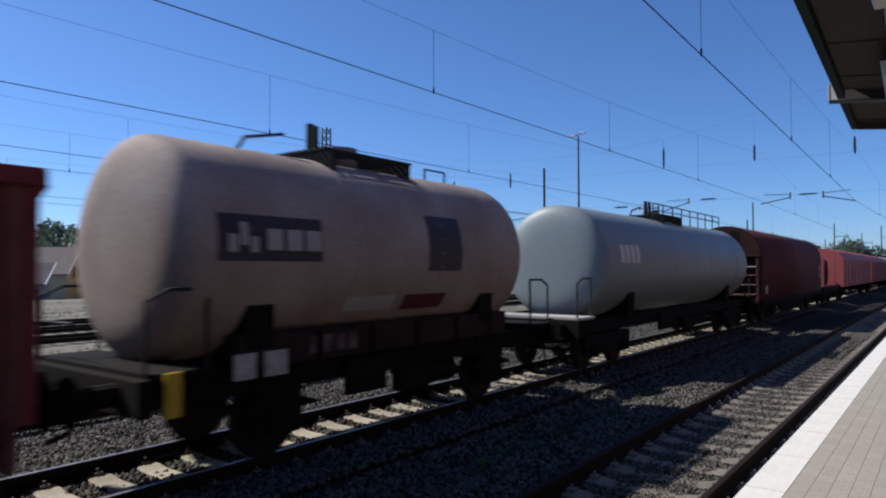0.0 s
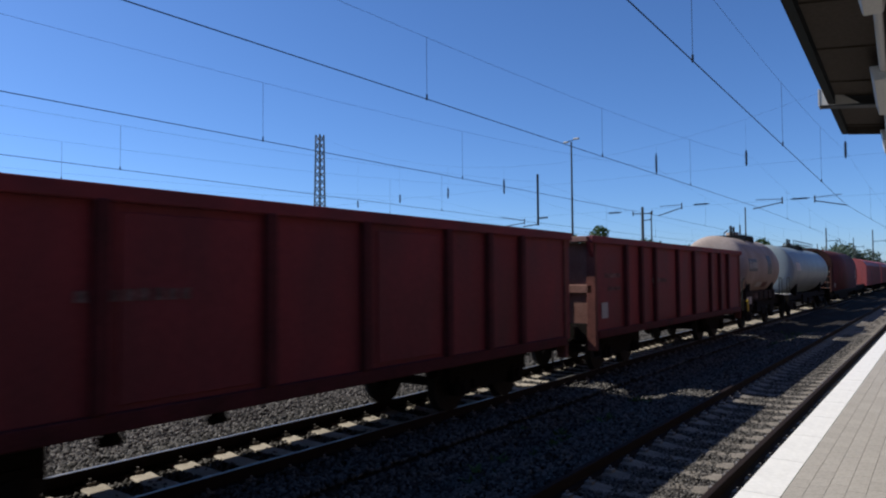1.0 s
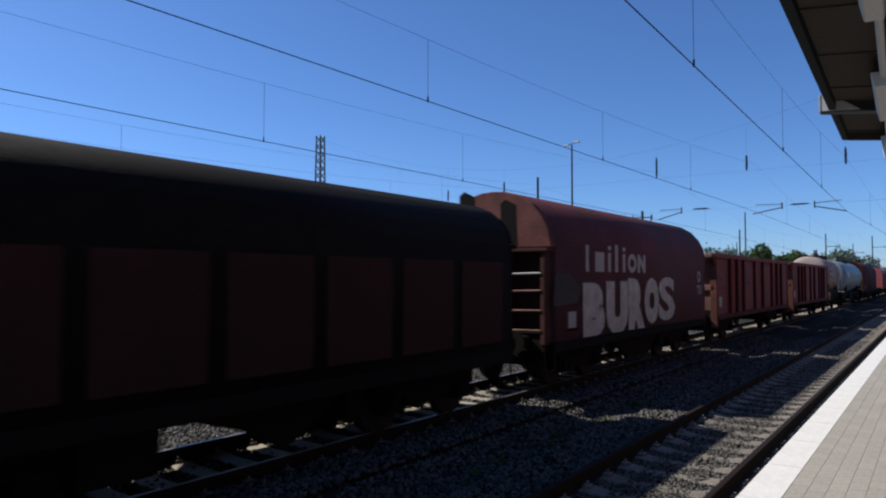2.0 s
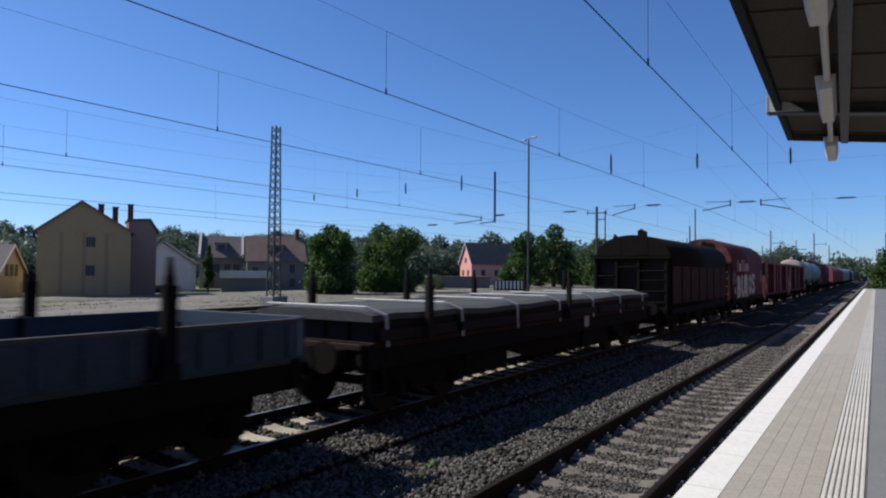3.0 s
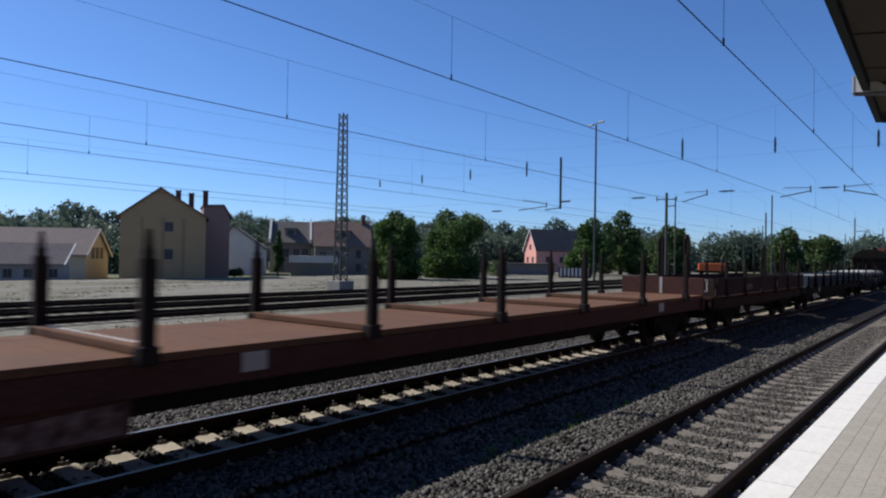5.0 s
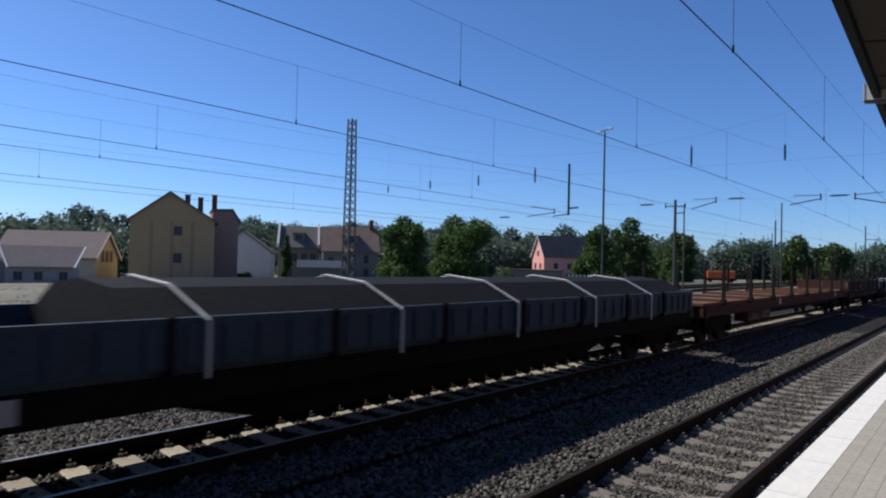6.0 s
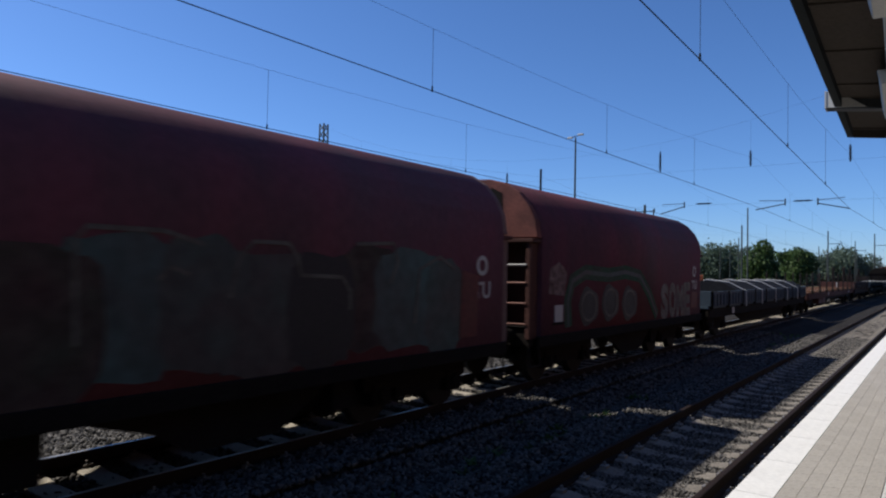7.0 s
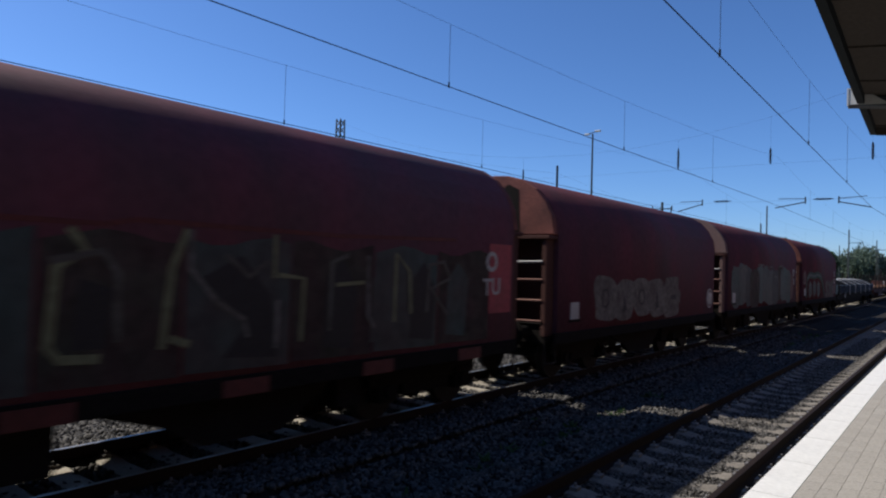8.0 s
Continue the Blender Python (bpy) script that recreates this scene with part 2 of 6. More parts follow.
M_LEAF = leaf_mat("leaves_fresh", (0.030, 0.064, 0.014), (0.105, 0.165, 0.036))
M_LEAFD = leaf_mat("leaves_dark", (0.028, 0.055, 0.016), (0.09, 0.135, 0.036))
# Far leaves: distance haze is mixed into this paler, bluer green.
M_LEAFF = leaf_mat("hazed_far_leaves", (0.066, 0.092, 0.064), (0.105, 0.138, 0.092))
M_ORANGE = mat("orange_machine_paint", (0.55, 0.13, 0.04), 0.5, vary=0.15, scale=3, fine=20)


# ---- mesh helpers ----
class Mesh:
    """Collects vertices and faces of one mesh."""

    def __init__(self):
        self.v, self.f = [], []

    def add(self, vs, fs):
        k = len(self.v)
        self.v += [tuple(p) for p in vs]
        self.f += [tuple(i + k for i in q) for q in fs]
        return self

    def box(self, x0, x1, y0, y1, z0, z1, m=None):
        vs = [Vector((x, y, z)) for z in (z0, z1) for y in (y0, y1) for x in (x0, x1)]
        if m:
            vs = [m @ p for p in vs]
        return self.add(vs, [(0, 2, 3, 1), (4, 5, 7, 6), (0, 1, 5, 4), (2, 6, 7, 3), (0, 4, 6, 2), (1, 3, 7, 5)])

    def tube(self, a, b, r, n=8, r2=None):
        a, b = Vector(a), Vector(b)
        d = (b - a).normalized()
        u = d.orthogonal().normalized()
        w = d.cross(u)
        r2 = r if r2 is None else r2
        vs = []
        for p, rad in ((a, r), (b, r2)):
            vs += [p + (u * math.cos(6.28318 * i / n) + w * math.sin(6.28318 * i / n)) * rad for i in range(n)]
        fs = [(i, (i + 1) % n, n + (i + 1) % n, n + i) for i in range(n)]
        return self.add(vs, fs + [tuple(range(n))[::-1], tuple(range(n, 2 * n))])

    def path(self, pts, r, n=6):
        for a, b in zip(pts, pts[1:]):
            self.tube(a, b, r, n)
        return self

    def strand(self, pts, r, n=5):
        """One unbroken round wire through the points."""
        pts = [Vector(p) for p in pts]
        vs, fs = [], []
        for i, p in enumerate(pts):
            d = (pts[min(i + 1, len(pts) - 1)] - pts[max(i - 1, 0)]).normalized()
            u = d.cross(Vector((0, 0, 1))).normalized()
            w = d.cross(u)
            vs += [p + (u * math.cos(6.28318 * k / n) + w * math.sin(6.28318 * k / n)) * r for k in range(n)]
        for i in range(len(pts) - 1):
            fs += [(i * n + k, i * n + (k + 1) % n, (i + 1) * n + (k + 1) % n, (i + 1) * n + k) for k in range(n)]
        m = len(vs)
        return self.add(vs, fs + [tuple(range(n))[::-1], tuple(range(m - n, m))])

    def prism(self, prof, y0, y1):
        """prof: (x, z) points, counter-clockwise seen from -y; extruded along y."""
        n = len(prof)
        vs = [(x, y0, z) for x, z in prof] + [(x, y1, z) for x, z in prof]
        fs = [((i + 1) % n, i, n + i, n + (i + 1) % n) for i in range(n)]
        return self.add(vs, fs + [tuple(range(n)), tuple(range(n, 2 * n))[::-1]])

    def plate(self, outline, x, thick=0.006):
        """outline: (y, z) points of a flat shape on the side x, proud of it."""
        n = len(outline)
        vs = [(x, y, z) for y, z in outline] + [(x + thick, y, z) for y, z in outline]
        fs = [(i, (i + 1) % n, n + (i + 1) % n, n + i) for i in range(n)]
        return self.add(vs, fs + [tuple(range(n))[::-1], tuple(range(n, 2 * n))])

    def ribbon(self, pts, x, width, thick=0.003):
        """A flat stroke of even width along (y, z) points on the side x."""
        vs = []
        for i, (y, z) in enumerate(pts):
            a, b = pts[max(i - 1, 0)], pts[min(i + 1, len(pts) - 1)]
            d = Vector((b[0] - a[0], b[1] - a[1])).normalized() * width / 2
            for k in (-1, 1):
                vs += [(x, y - k * d.y, z + k * d.x), (x + thick, y - k * d.y, z + k * d.x)]
        fs = []
        for i in range(len(pts) - 1):
            a = 4 * i
            fs += [(a + 1, a + 5, a + 7, a + 3), (a, a + 2, a + 6, a + 4), (a, a + 4, a + 5, a + 1), (a + 2, a + 3, a + 7, a + 6)]
        n = len(vs)
        return self.add(vs, fs + [(0, 1, 3, 2), (n - 4, n - 2, n - 1, n - 3)])

    def ring(self, y, z, ry, rz, w, x, thick=0.006, n=20):
        vs, fs = [], []
        for k in range(n):
            a = 6.28318 * k / n
            for q in (0, w):
                for xx in (x, x + thick):
                    vs.append((xx, y + (ry - q) * math.cos(a), z + (rz - q) * math.sin(a)))
        for k in range(n):
            a, b = 4 * k, 4 * ((k + 1) % n)
            fs += [(a + 1, b + 1, b + 3, a + 3), (a, a + 2, b + 2, b), (a, b, b + 1, a + 1), (a + 2, a + 3, b + 3, b + 2)]
        return self.add(vs, fs)

    def data(self, name, material, smooth=False):
        me = bpy.data.meshes.new(name)
        me.from_pydata(self.v, [], self.f)
        me.materials.append(material)
        bm = bmesh.new()
        bm.from_mesh(me)
        bmesh.ops.recalc_face_normals(bm, faces=bm.faces)
        bm.to_mesh(me)
        bm.free()
        if smooth:
            me.polygons.foreach_set("use_smooth", [True] * len(me.polygons))
        return me


def empty(name, m=None, **tags):
    ob = new(name)
    ob.empty_display_size = 0.2
    if m:
        ob.matrix_basis = m
    return tagged(ob, **tags)


def part(name, mesh, material, parent=None, label="", bevel=0.0, smooth=False, m=None):
    data = mesh.data(name, material, smooth) if isinstance(mesh, Mesh) else mesh
    ob = new(name, data)
    if parent:
        ob.parent = parent
    if m:
        ob.matrix_basis = m
    if bevel:
        mod = ob.modifiers.new("edge", "BEVEL")
        mod.width, mod.segments, mod.limit_method = bevel, 2, "ANGLE"
    return tagged(ob, label=label)


def bulk(name, verts, faces, material, smooth=False):
    """A mesh object from arrays: verts (n,3), faces (m,k)."""
    verts, faces = np.asarray(verts, dtype=np.float32), np.asarray(faces, dtype=np.int32)
    me = bpy.data.meshes.new(name)
    k = faces.shape[1]
    me.vertices.add(len(verts))
    me.vertices.foreach_set("co", verts.ravel())
    me.loops.add(faces.size)
    me.loops.foreach_set("vertex_index", faces.ravel())
    me.polygons.add(len(faces))
    me.polygons.foreach_set("loop_start", np.arange(0, faces.size, k, dtype=np.int32))
    me.update(calc_edges=True)
    me.validate()
    me.materials.append(material)
    if smooth:
        me.polygons.foreach_set("use_smooth", np.ones(len(faces), dtype=bool))
    return new(name, me)


# ---- ground and tracks ----
NEAR, TRAIN = -2.80, -7.67
FAR_TRACKS = (-12.3, -19.5, -26.3, -30.5, -34.6)
rng = np.random.default_rng(7)

g = Mesh().add([(-3000, -3000, -0.62), (3000, -3000, -0.62), (3000, 3000, -0.62), (-3000, 3000, -0.62)], [(0, 1, 2, 3)])
tagged(part("ground", g, M_EARTH), "dry grass and bare earth beyond the yard", "ground", kind="structure")
g = Mesh().box(-66, -16.5, -60, 180, -0.9, -0.36)
tagged(part("yard", g, M_YARD), "pale gravel freight yard between the tracks", "yard", kind="structure")


def bed_height(x):
    """Cross-section of the two ballasted tracks by the platform."""
    h = np.full_like(x, -0.25)
    for c in (NEAR, TRAIN):
        d = np.abs(x - c)
        h = np.where(d < 1.75, -0.165, h)
        h = np.where(d < 0.86, -0.218 if c == TRAIN else -0.203, h)
    mid = (NEAR + TRAIN) / 2
    h = h - 0.10 * np.exp(-((x - mid) / 0.45) ** 2)
    h = np.where(x < TRAIN - 1.75, -0.26, h)
    return np.where(x < -14.2, -0.26 - 0.05 * np.clip(-14.2 - x, 0, 2), h)


xs, ys = np.arange(-16.6, -1.1, 0.12), np.concatenate([np.arange(-12, 45, 0.14), np.arange(45, 420, 2.5)])
gx, gy = np.meshgrid(xs, ys)
gz = bed_height(gx) + rng.normal(0, 0.012, gx.shape)
nx, ny = len(xs), len(ys)
idx = np.arange(nx * ny).reshape(ny, nx)
quads = np.stack([idx[:-1, :-1], idx[:-1, 1:], idx[1:, 1:], idx[1:, :-1]], -1).reshape(-1, 4)
tagged(bulk("ballast_bed", np.stack([gx, gy, gz], -1).reshape(-1, 3), quads, M_BALLAST), "brownish grey crushed stone track bed", "ballast", kind="structure")


def stones(name, n, x0, x1, y0, y1, size):
    """Loose crushed stones lying on the bed: squashed octahedra, each turned its own way."""
    u = rng.random(n) ** 1.6
    p = np.stack([x0 + (x1 - x0) * rng.random(n), y0 + (y1 - y0) * u], -1)
    on = np.zeros(n, bool)
    for c, first, kept, half in ((NEAR, -11.7, 0.45, 0.085), (TRAIN, -9.2, 0.05, 0.165)):
        off = np.abs((p[:, 1] - first + 0.3) % 0.6 - 0.3)
        on |= (np.abs(p[:, 0] - c) < 0.8) & (off < half) & (rng.random(n) > kept)
    p = p[~on]
    n = len(p)
    base = np.array([(1, 0, 0), (-1, 0, 0), (0, 1, 0), (0, -1, 0), (0, 0, 1), (0, 0, -1)], float)
    vs = np.repeat(base[None], n, 0) * (size * (0.55 + 0.9 * rng.random((n, 6, 1))))
    q = rng.normal(size=(n, 4))
    q /= np.linalg.norm(q, axis=1, keepdims=True)
    w, x, y, z = q.T
    rot = np.stack([1 - 2 * (y * y + z * z), 2 * (x * y - z * w), 2 * (x * z + y * w), 2 * (x * y + z * w), 1 - 2 * (x * x + z * z), 2 * (y * z - x * w),
                    2 * (x * z - y * w), 2 * (y * z + x * w), 1 - 2 * (x * x + y * y)], -1).reshape(n, 3, 3)
    vs = np.einsum("nij,nkj->nki", rot, vs)
    vs[:, :, 0] += p[:, :1]
    vs[:, :, 1] += p[:, 1:]
    vs[:, :, 2] += bed_height(p[:, :1]) + size * 0.15
    f = np.array([(0, 2, 4), (2, 1, 4), (1, 3, 4), (3, 0, 4), (2, 0, 5), (1, 2, 5), (3, 1, 5), (0, 3, 5)])
    fs = (f[None] + 6 * np.arange(n)[:, None, None]).reshape(-1, 3)
    return tagged(bulk(name, vs.reshape(-1, 3), fs, M_STONE), "loose crushed ballast stones in warm grey", "ballast stones", kind="stuff")


stones("ballast_stones", 30000, -6.6, -3.58, 2.5, 32, 0.042)
stones("ballast_stones", 9000, -6.6, -1.2, -6, 2.5, 0.042)
stones("ballast_stones", 9000, -14.2, -6.6, -6, 2.5, 0.044)
stones("ballast_stones", 5000, -2.03, -1.2, 2.5, 32, 0.036)
stones("ballast_stones", 34000, -3.55, -2.06, 2.5, 32, 0.026)
stones("ballast_stones", 52000, -14.2, -6.6, 2.5, 34, 0.044)

RAIL_PROFILE = [(-0.075, -0.172), (0.075, -0.172), (0.075, -0.160), (0.012, -0.142), (0.009, -0.045), (0.036, -0.035), (0.036, -0.004), (0.030, 0.0),
                (-0.030, 0.0), (-0.036, -0.004), (-0.036, -0.035), (-0.009, -0.045), (-0.012, -0.142), (-0.075, -0.160)]


def sleeper_mesh(mt):
    m = Mesh()
    prof = [(-1.30, -0.34), (1.30, -0.34), (1.30, -0.205), (0.95, -0.176), (0.55, -0.176), (0.35, -0.203), (-0.35, -0.203), (-0.55, -0.176), (-0.95, -0.176), (-1.30, -0.205)]
    n = len(prof)
    vs = [(x, -0.15, z) for x, z in prof] + [(x, -0.12, z + 0.012) for x, z in prof] + [(x, 0.12, z + 0.012) for x, z in prof] + [(x, 0.15, z) for x, z in prof]
    fs = []
    for k in range(3):
        fs += [(k * n + i, k * n + (i + 1) % n, (k + 1) * n + (i + 1) % n, (k + 1) * n + i) for i in range(n)]
    return m.add(vs, fs + [tuple(range(n)), tuple(range(3 * n, 4 * n))]).data("sleeper", mt)


SLEEPER, SLEEPER_PALE = sleeper_mesh(M_SLEEPER), sleeper_mesh(M_SLEEPERP)


def track(x, y_pieces, label, first):
    t = empty("railway_track", pose(x, 0, 0), label=label, category="railway track", group="tracks")
    for s in (-0.7535, 0.7535):
        r = part("rail", Mesh().prism([(s + a, b) for a, b in RAIL_PROFILE], -80, 700), M_RAIL, t)
        if x < -5:
            part("running_surface", Mesh().box(s - 0.026, s + 0.026, -80, 700, -0.002, 0.004), M_RAILTOP, r, "steel running band polished by wheels")
    clips = Mesh()
    k = 0
    y = first
    while y < y_pieces:
        if k < 140:
            part("sleeper", SLEEPER if x > -5 else SLEEPER_PALE, None, t, m=pose(0, y, 0))
        for s in (-0.7535, 0.7535):
            for d in (-0.13, 0.13):
                if 0 < y < 45:
                    clips.box(s + d - 0.045, s + d + 0.045, y - 0.055, y + 0.055, -0.182, -0.125)
                    clips.tube((s + d, y, -0.18), (s + d, y, -0.085), 0.018, 6)
        y += 0.6
        k += 1
    tagged(part("fastener_run", clips, M_CLIP, t, "rusty rail clips and bolts"), kind="stuff")
    far = Mesh()
    while y < 330:
        far.box(-1.3, 1.3, y - 0.13, y + 0.13, -0.34, -0.19)
        y += 0.6
    tagged(part("distant_timber", far, M_SLEEPER, t), kind="stuff")
    return t


track(NEAR, 84, "empty track with rusty rails on concrete sleepers beside the platform", 0.3 - 12.0)
track(TRAIN, 84, "track on concrete sleepers carrying the freight train", 2.74 - 0.6 * 20 + 0.06)

for x in FAR_TRACKS:
    t = empty("railway_track", pose(x, 0, 0 if x > -15 else -0.12), label="rusty yard track bedded in pale gravel", category="railway track", group="tracks")
    for s in (-0.7535, 0.7535):
        part("rail", Mesh().prism([(s + a, b) for a, b in RAIL_PROFILE], -80, 500), M_RAIL, t)
    sl = Mesh()
    for k in range(330):
        sl.box(-1.28, 1.28, -40 + k * 0.65, -39.75 + k * 0.65, -0.36, -0.24)
    tagged(part("buried_timber", sl, M_SLEEPER if x > -15 else M_YARD, t, "weathered sleepers almost buried in gravel"), kind="stuff")

# ---- platform ----
PZ = 0.82
E_L, E_R, T_L, T_R = -1.163, -0.909, -0.338, -0.076
b = Mesh().box(E_L + 0.12, 9, -30, 88, -0.6, PZ - 0.16)
tagged(part("platform_body", b, M_CONC), "concrete platform wall below the white edge", "platform", kind="structure")
b = Mesh().box(T_R + 0.004, 9, -30, 88, PZ - 0.16, PZ - 0.002)
tagged(part("platform_asphalt", b, M_ASPHALT), "dark grey asphalt platform surface", "platform surface", kind="structure")
edge = empty("platform_edge", label="white painted concrete coping slabs along the platform edge", category="platform edge", kind="structure")
slab = Mesh().box(E_L, E_R - 0.003, -0.4965, 0.4965, PZ - 0.16, PZ).data("coping_slab", M_WHITE)
for k in range(-6, 88):
    part("coping_slab", slab, None, edge, m=pose(0, k + 0.5, 0))
pav = empty("platform_paving", label="warm grey concrete paving blocks with open joints", category="paving", kind="structure")
part("joint_bed", Mesh().box(E_R, T_L, -6.2, 88, PZ - 0.16, PZ - 0.0035), M_JOINT, pav)
W = (T_L - E_R) / 5
blk = Mesh().box(0.0015, W - 0.0015, 0.0015, 0.2185, PZ - 0.08, PZ - 0.001).data("paving_block", M_PAVER)
rest = Mesh()
for i in range(5):
    for j in range(-36, 390):
        y = 2.0 + j * 0.22 + (0.11 if i % 2 else 0)
        if y > 87.5:
            continue
        if 0 <= j < 58:
            part("paving_block", blk, None, pav, m=pose(E_R + i * W, y, 0))
        else:
            rest.box(E_R + i * W + 0.0015, E_R + (i + 1) * W - 0.0015, y + 0.0015, y + 0.2185, PZ - 0.05, PZ - 0.001)
tagged(part("distant_blocks", rest, M_PAVER, pav), kind="stuff")
tac = empty("tactile_strip", label="pale ribbed guidance slabs set along the platform", category="tactile paving", kind="structure")
tm = Mesh().box(T_L + 0.002, T_R - 0.001, 0.002, 0.298, PZ - 0.1, PZ - 0.006)
for i in range(7):
    a = T_L + 0.012 + i * 0.0365
    tm.prism([(a, PZ - 0.006), (a + 0.024, PZ - 0.006), (a + 0.019, PZ + 0.003), (a + 0.005, PZ + 0.003)], 0.002, 0.298)
tm = tm.data("ribbed_slab", M_TACTILE)
for k in range(-27, 285):
    part("ribbed_slab", tm, None, tac, m=pose(0, 2.0 + k * 0.3, 0))

# ---- unseen building block, added behind the platform to close off the eastern sky ----
sb = empty("unseen_station_block", label="unseen plain brick block added behind the platform", category="building", kind="structure")
part("wall", Mesh().box(9.0, 20, -70, 70, -0.6, 11.0), M_BRICK, sb)
part("roof", Mesh().box(8.4, 20.6, -70.6, 70.6, 11.004, 11.5), M_ROOFGR, sb)

# ---- canopy over the platform ----
can = empty("platform_canopy", pose(-0.905, 7.6, 4.2, 0, 0, 2.0), label="dark underside of a steel platform canopy with grey beams", category="canopy", kind="structure")
SL = -0.115


def slope_box(m, x0, x1, y0, y1, z0, z1):
    """A box whose z falls away from the edge."""
    vs = [(x, y, z + SL * x) for z in (z0, z1) for y in (y0, y1) for x in (x0, x1)]
    return m.add(vs, [(0, 2, 3, 1), (4, 5, 7, 6), (0, 1, 5, 4), (2, 6, 7, 3), (0, 4, 6, 2), (1, 3, 7, 5)])


deck = slope_box(Mesh(), 0.05, 8.6, -46, 2.86, 0.10, 0.16)
for k in range(16):
    slope_box(deck, 0.05, 8.6, -15.6 + k * 1.22, -15.56 + k * 1.22, 0.085, 0.102)
part("roof_deck", deck, M_CANOPY, can)
fas = slope_box(Mesh(), -0.02, 0.05, -46, 2.9, 0.0, 0.24)
part("fascia", fas, M_STEELD, can, "dark crimped metal fascia")
part("end_fascia", slope_box(Mesh(), 0.05, 8.6, 2.865, 2.92, 0.0, 0.2), M_CANOPY, can)
for yy in (-11.0, -5.0, 1.0):
    bm_ = slope_box(Mesh(), -0.10, 4.2, yy - 0.08, yy + 0.08, -0.02, 0.0)
    slope_box(bm_, -0.06, 4.2, yy - 0.012, yy + 0.012, 0.0, 0.10)
    part("cross_beam", bm_, M_CANBEAM, can, "grey steel cross beam")
    part("beam_gusset", Mesh().prism([(-0.10, 0.0), (0.28, -0.03), (0.0, 0.18), (-0.10, 0.18)], yy - 0.095, yy - 0.082), M_LAMPBOX, can, "pale gusset plate")
    part("beam_end_plate", slope_box(Mesh(), -0.115, -0.10, yy - 0.1, yy + 0.1, -0.02, 0.17), M_LAMPBOX, can)
part("long_beam", slope_box(Mesh(), 0.62, 0.71, -16, 2.86, -0.03, 0.07), M_CANBEAM, can)
for yy in (-9.0, -3.0):
    part("column", Mesh().box(3.3, 3.5, yy - 0.1, yy + 0.1, PZ - 4.2 - 0.002, -0.30), M_CANBEAM, can)
lights = empty("platform_light_row", pose(-0.119, 0, 0, 0, 0, 2.05), label="row of pale box luminaires on a thin conduit under the canopy", category="light fixture")
part("conduit", Mesh().tube((0.05, -3, 4.10), (0.0, 11.0, 4.04), 0.028, 8), M_LAMPBOX, lights)
for y0, y1 in ((0.4, 1.9), (3.5, 5.05), (6.8, 8.35), (9.9, 11.2)):
    lb = Mesh()
    vs = []
    for y in (y0, y1):
        vs += [(-0.055, y, 3.97), (0.055, y, 3.97), (0.085, y, 4.10), (-0.085, y, 4.10)]
    lb.add(vs, [(0, 1, 2, 3), (7, 6, 5, 4), (0, 4, 5, 1), (1, 5, 6, 2), (2, 6, 7, 3), (3, 7, 4, 0)])
    part("luminaire", lb, M_LAMPBOX, lights, bevel=0.01)
    part("hanger", Mesh().box(-0.01, 0.01, (y0 + y1) / 2 - 0.02, (y0 + y1) / 2 + 0.02, 4.09, 4.28), M_LAMPBOX, lights)


# ---- overhead line ----
def wire(name, pts, r, parent, label=""):
    return part(name, Mesh().strand(pts, r), M_WIRE, parent, label)


SPAN = 36.0
SUPPORTS = (-28.0, SPAN, 100.0, 165.0, 230.0)
for x, zc, zm, zig in ((-3.40, 5.45, 7.0, -0.0217), (-7.40, 5.70, 7.1, 0.0151), (-12.30, 5.52, 7.1, 0.0145), (-19.5, 5.5, 7.0, -0.012), (-22.6, 5.55, 7.0, 0.012), (-28.0, 5.2, 6.7, 0.0), (-33.0, 5.4, 7.0, 0.0)):
    line = empty("overhead_line", label="thin dark contact wire hung from a sagging carrier wire", category="overhead wire", group="overhead lines")

    def at_y(y, x=x, zig=zig):
        """The wire zigzags sideways from support to support."""
        u = abs((y - SPAN + 64.0) % 128.0 - 64.0)
        return x - zig * u

    ys_ = [float(v) for v in np.arange(-28, 231, 4.0)]
    sag = []
    for y in ys_:
        k = max(i for i, s in enumerate(SUPPORTS[:-1]) if y >= s - 1e-6)
        u = (y - SUPPORTS[k]) / (SUPPORTS[k + 1] - SUPPORTS[k])
        sag.append(zm + 1.0 - 4 * 1.25 * u * (1 - u))
    wire("contact_wire", [(at_y(y), y, zc) for y in (-28.0, SPAN, 100.0, 164.0, 228.0)], 0.009, line)
    wire("carrier_wire", [(at_y(y), y, z) for y, z in zip(ys_, sag)], 0.003, line, "thin carrier wire")
    for y in (2.0, 10.0, 18.0, 26.0, 46.0, 56.0, 66.0, 76.0, 88.0) if x > -20 else (10.0, 26.0):
        z = float(np.interp(y, ys_, sag))
        d = Mesh().tube((at_y(y), y, zc), (at_y(y), y, z), 0.0045, 5)
        d.tube((at_y(y), y, zc - 0.02), (at_y(y), y, zc + 0.09), 0.018, 5)
        part("dropper", d, M_WIRE, line)


def insulator(m, x, y, z0, z1, r=0.075):
    """A stack of sheds on a rod between two heights."""
    m.tube((x, y, z0), (x, y, z1), 0.035, 6)
    k = max(3, int((z1 - z0) / 0.09))
    for i in range(k):
        z = z0 + (z1 - z0) * (0.15 + 0.7 * i / (k - 1))
        m.tube((x, y, z - 0.02), (x, y, z + 0.02), r, 8, r * 0.6)
    return m


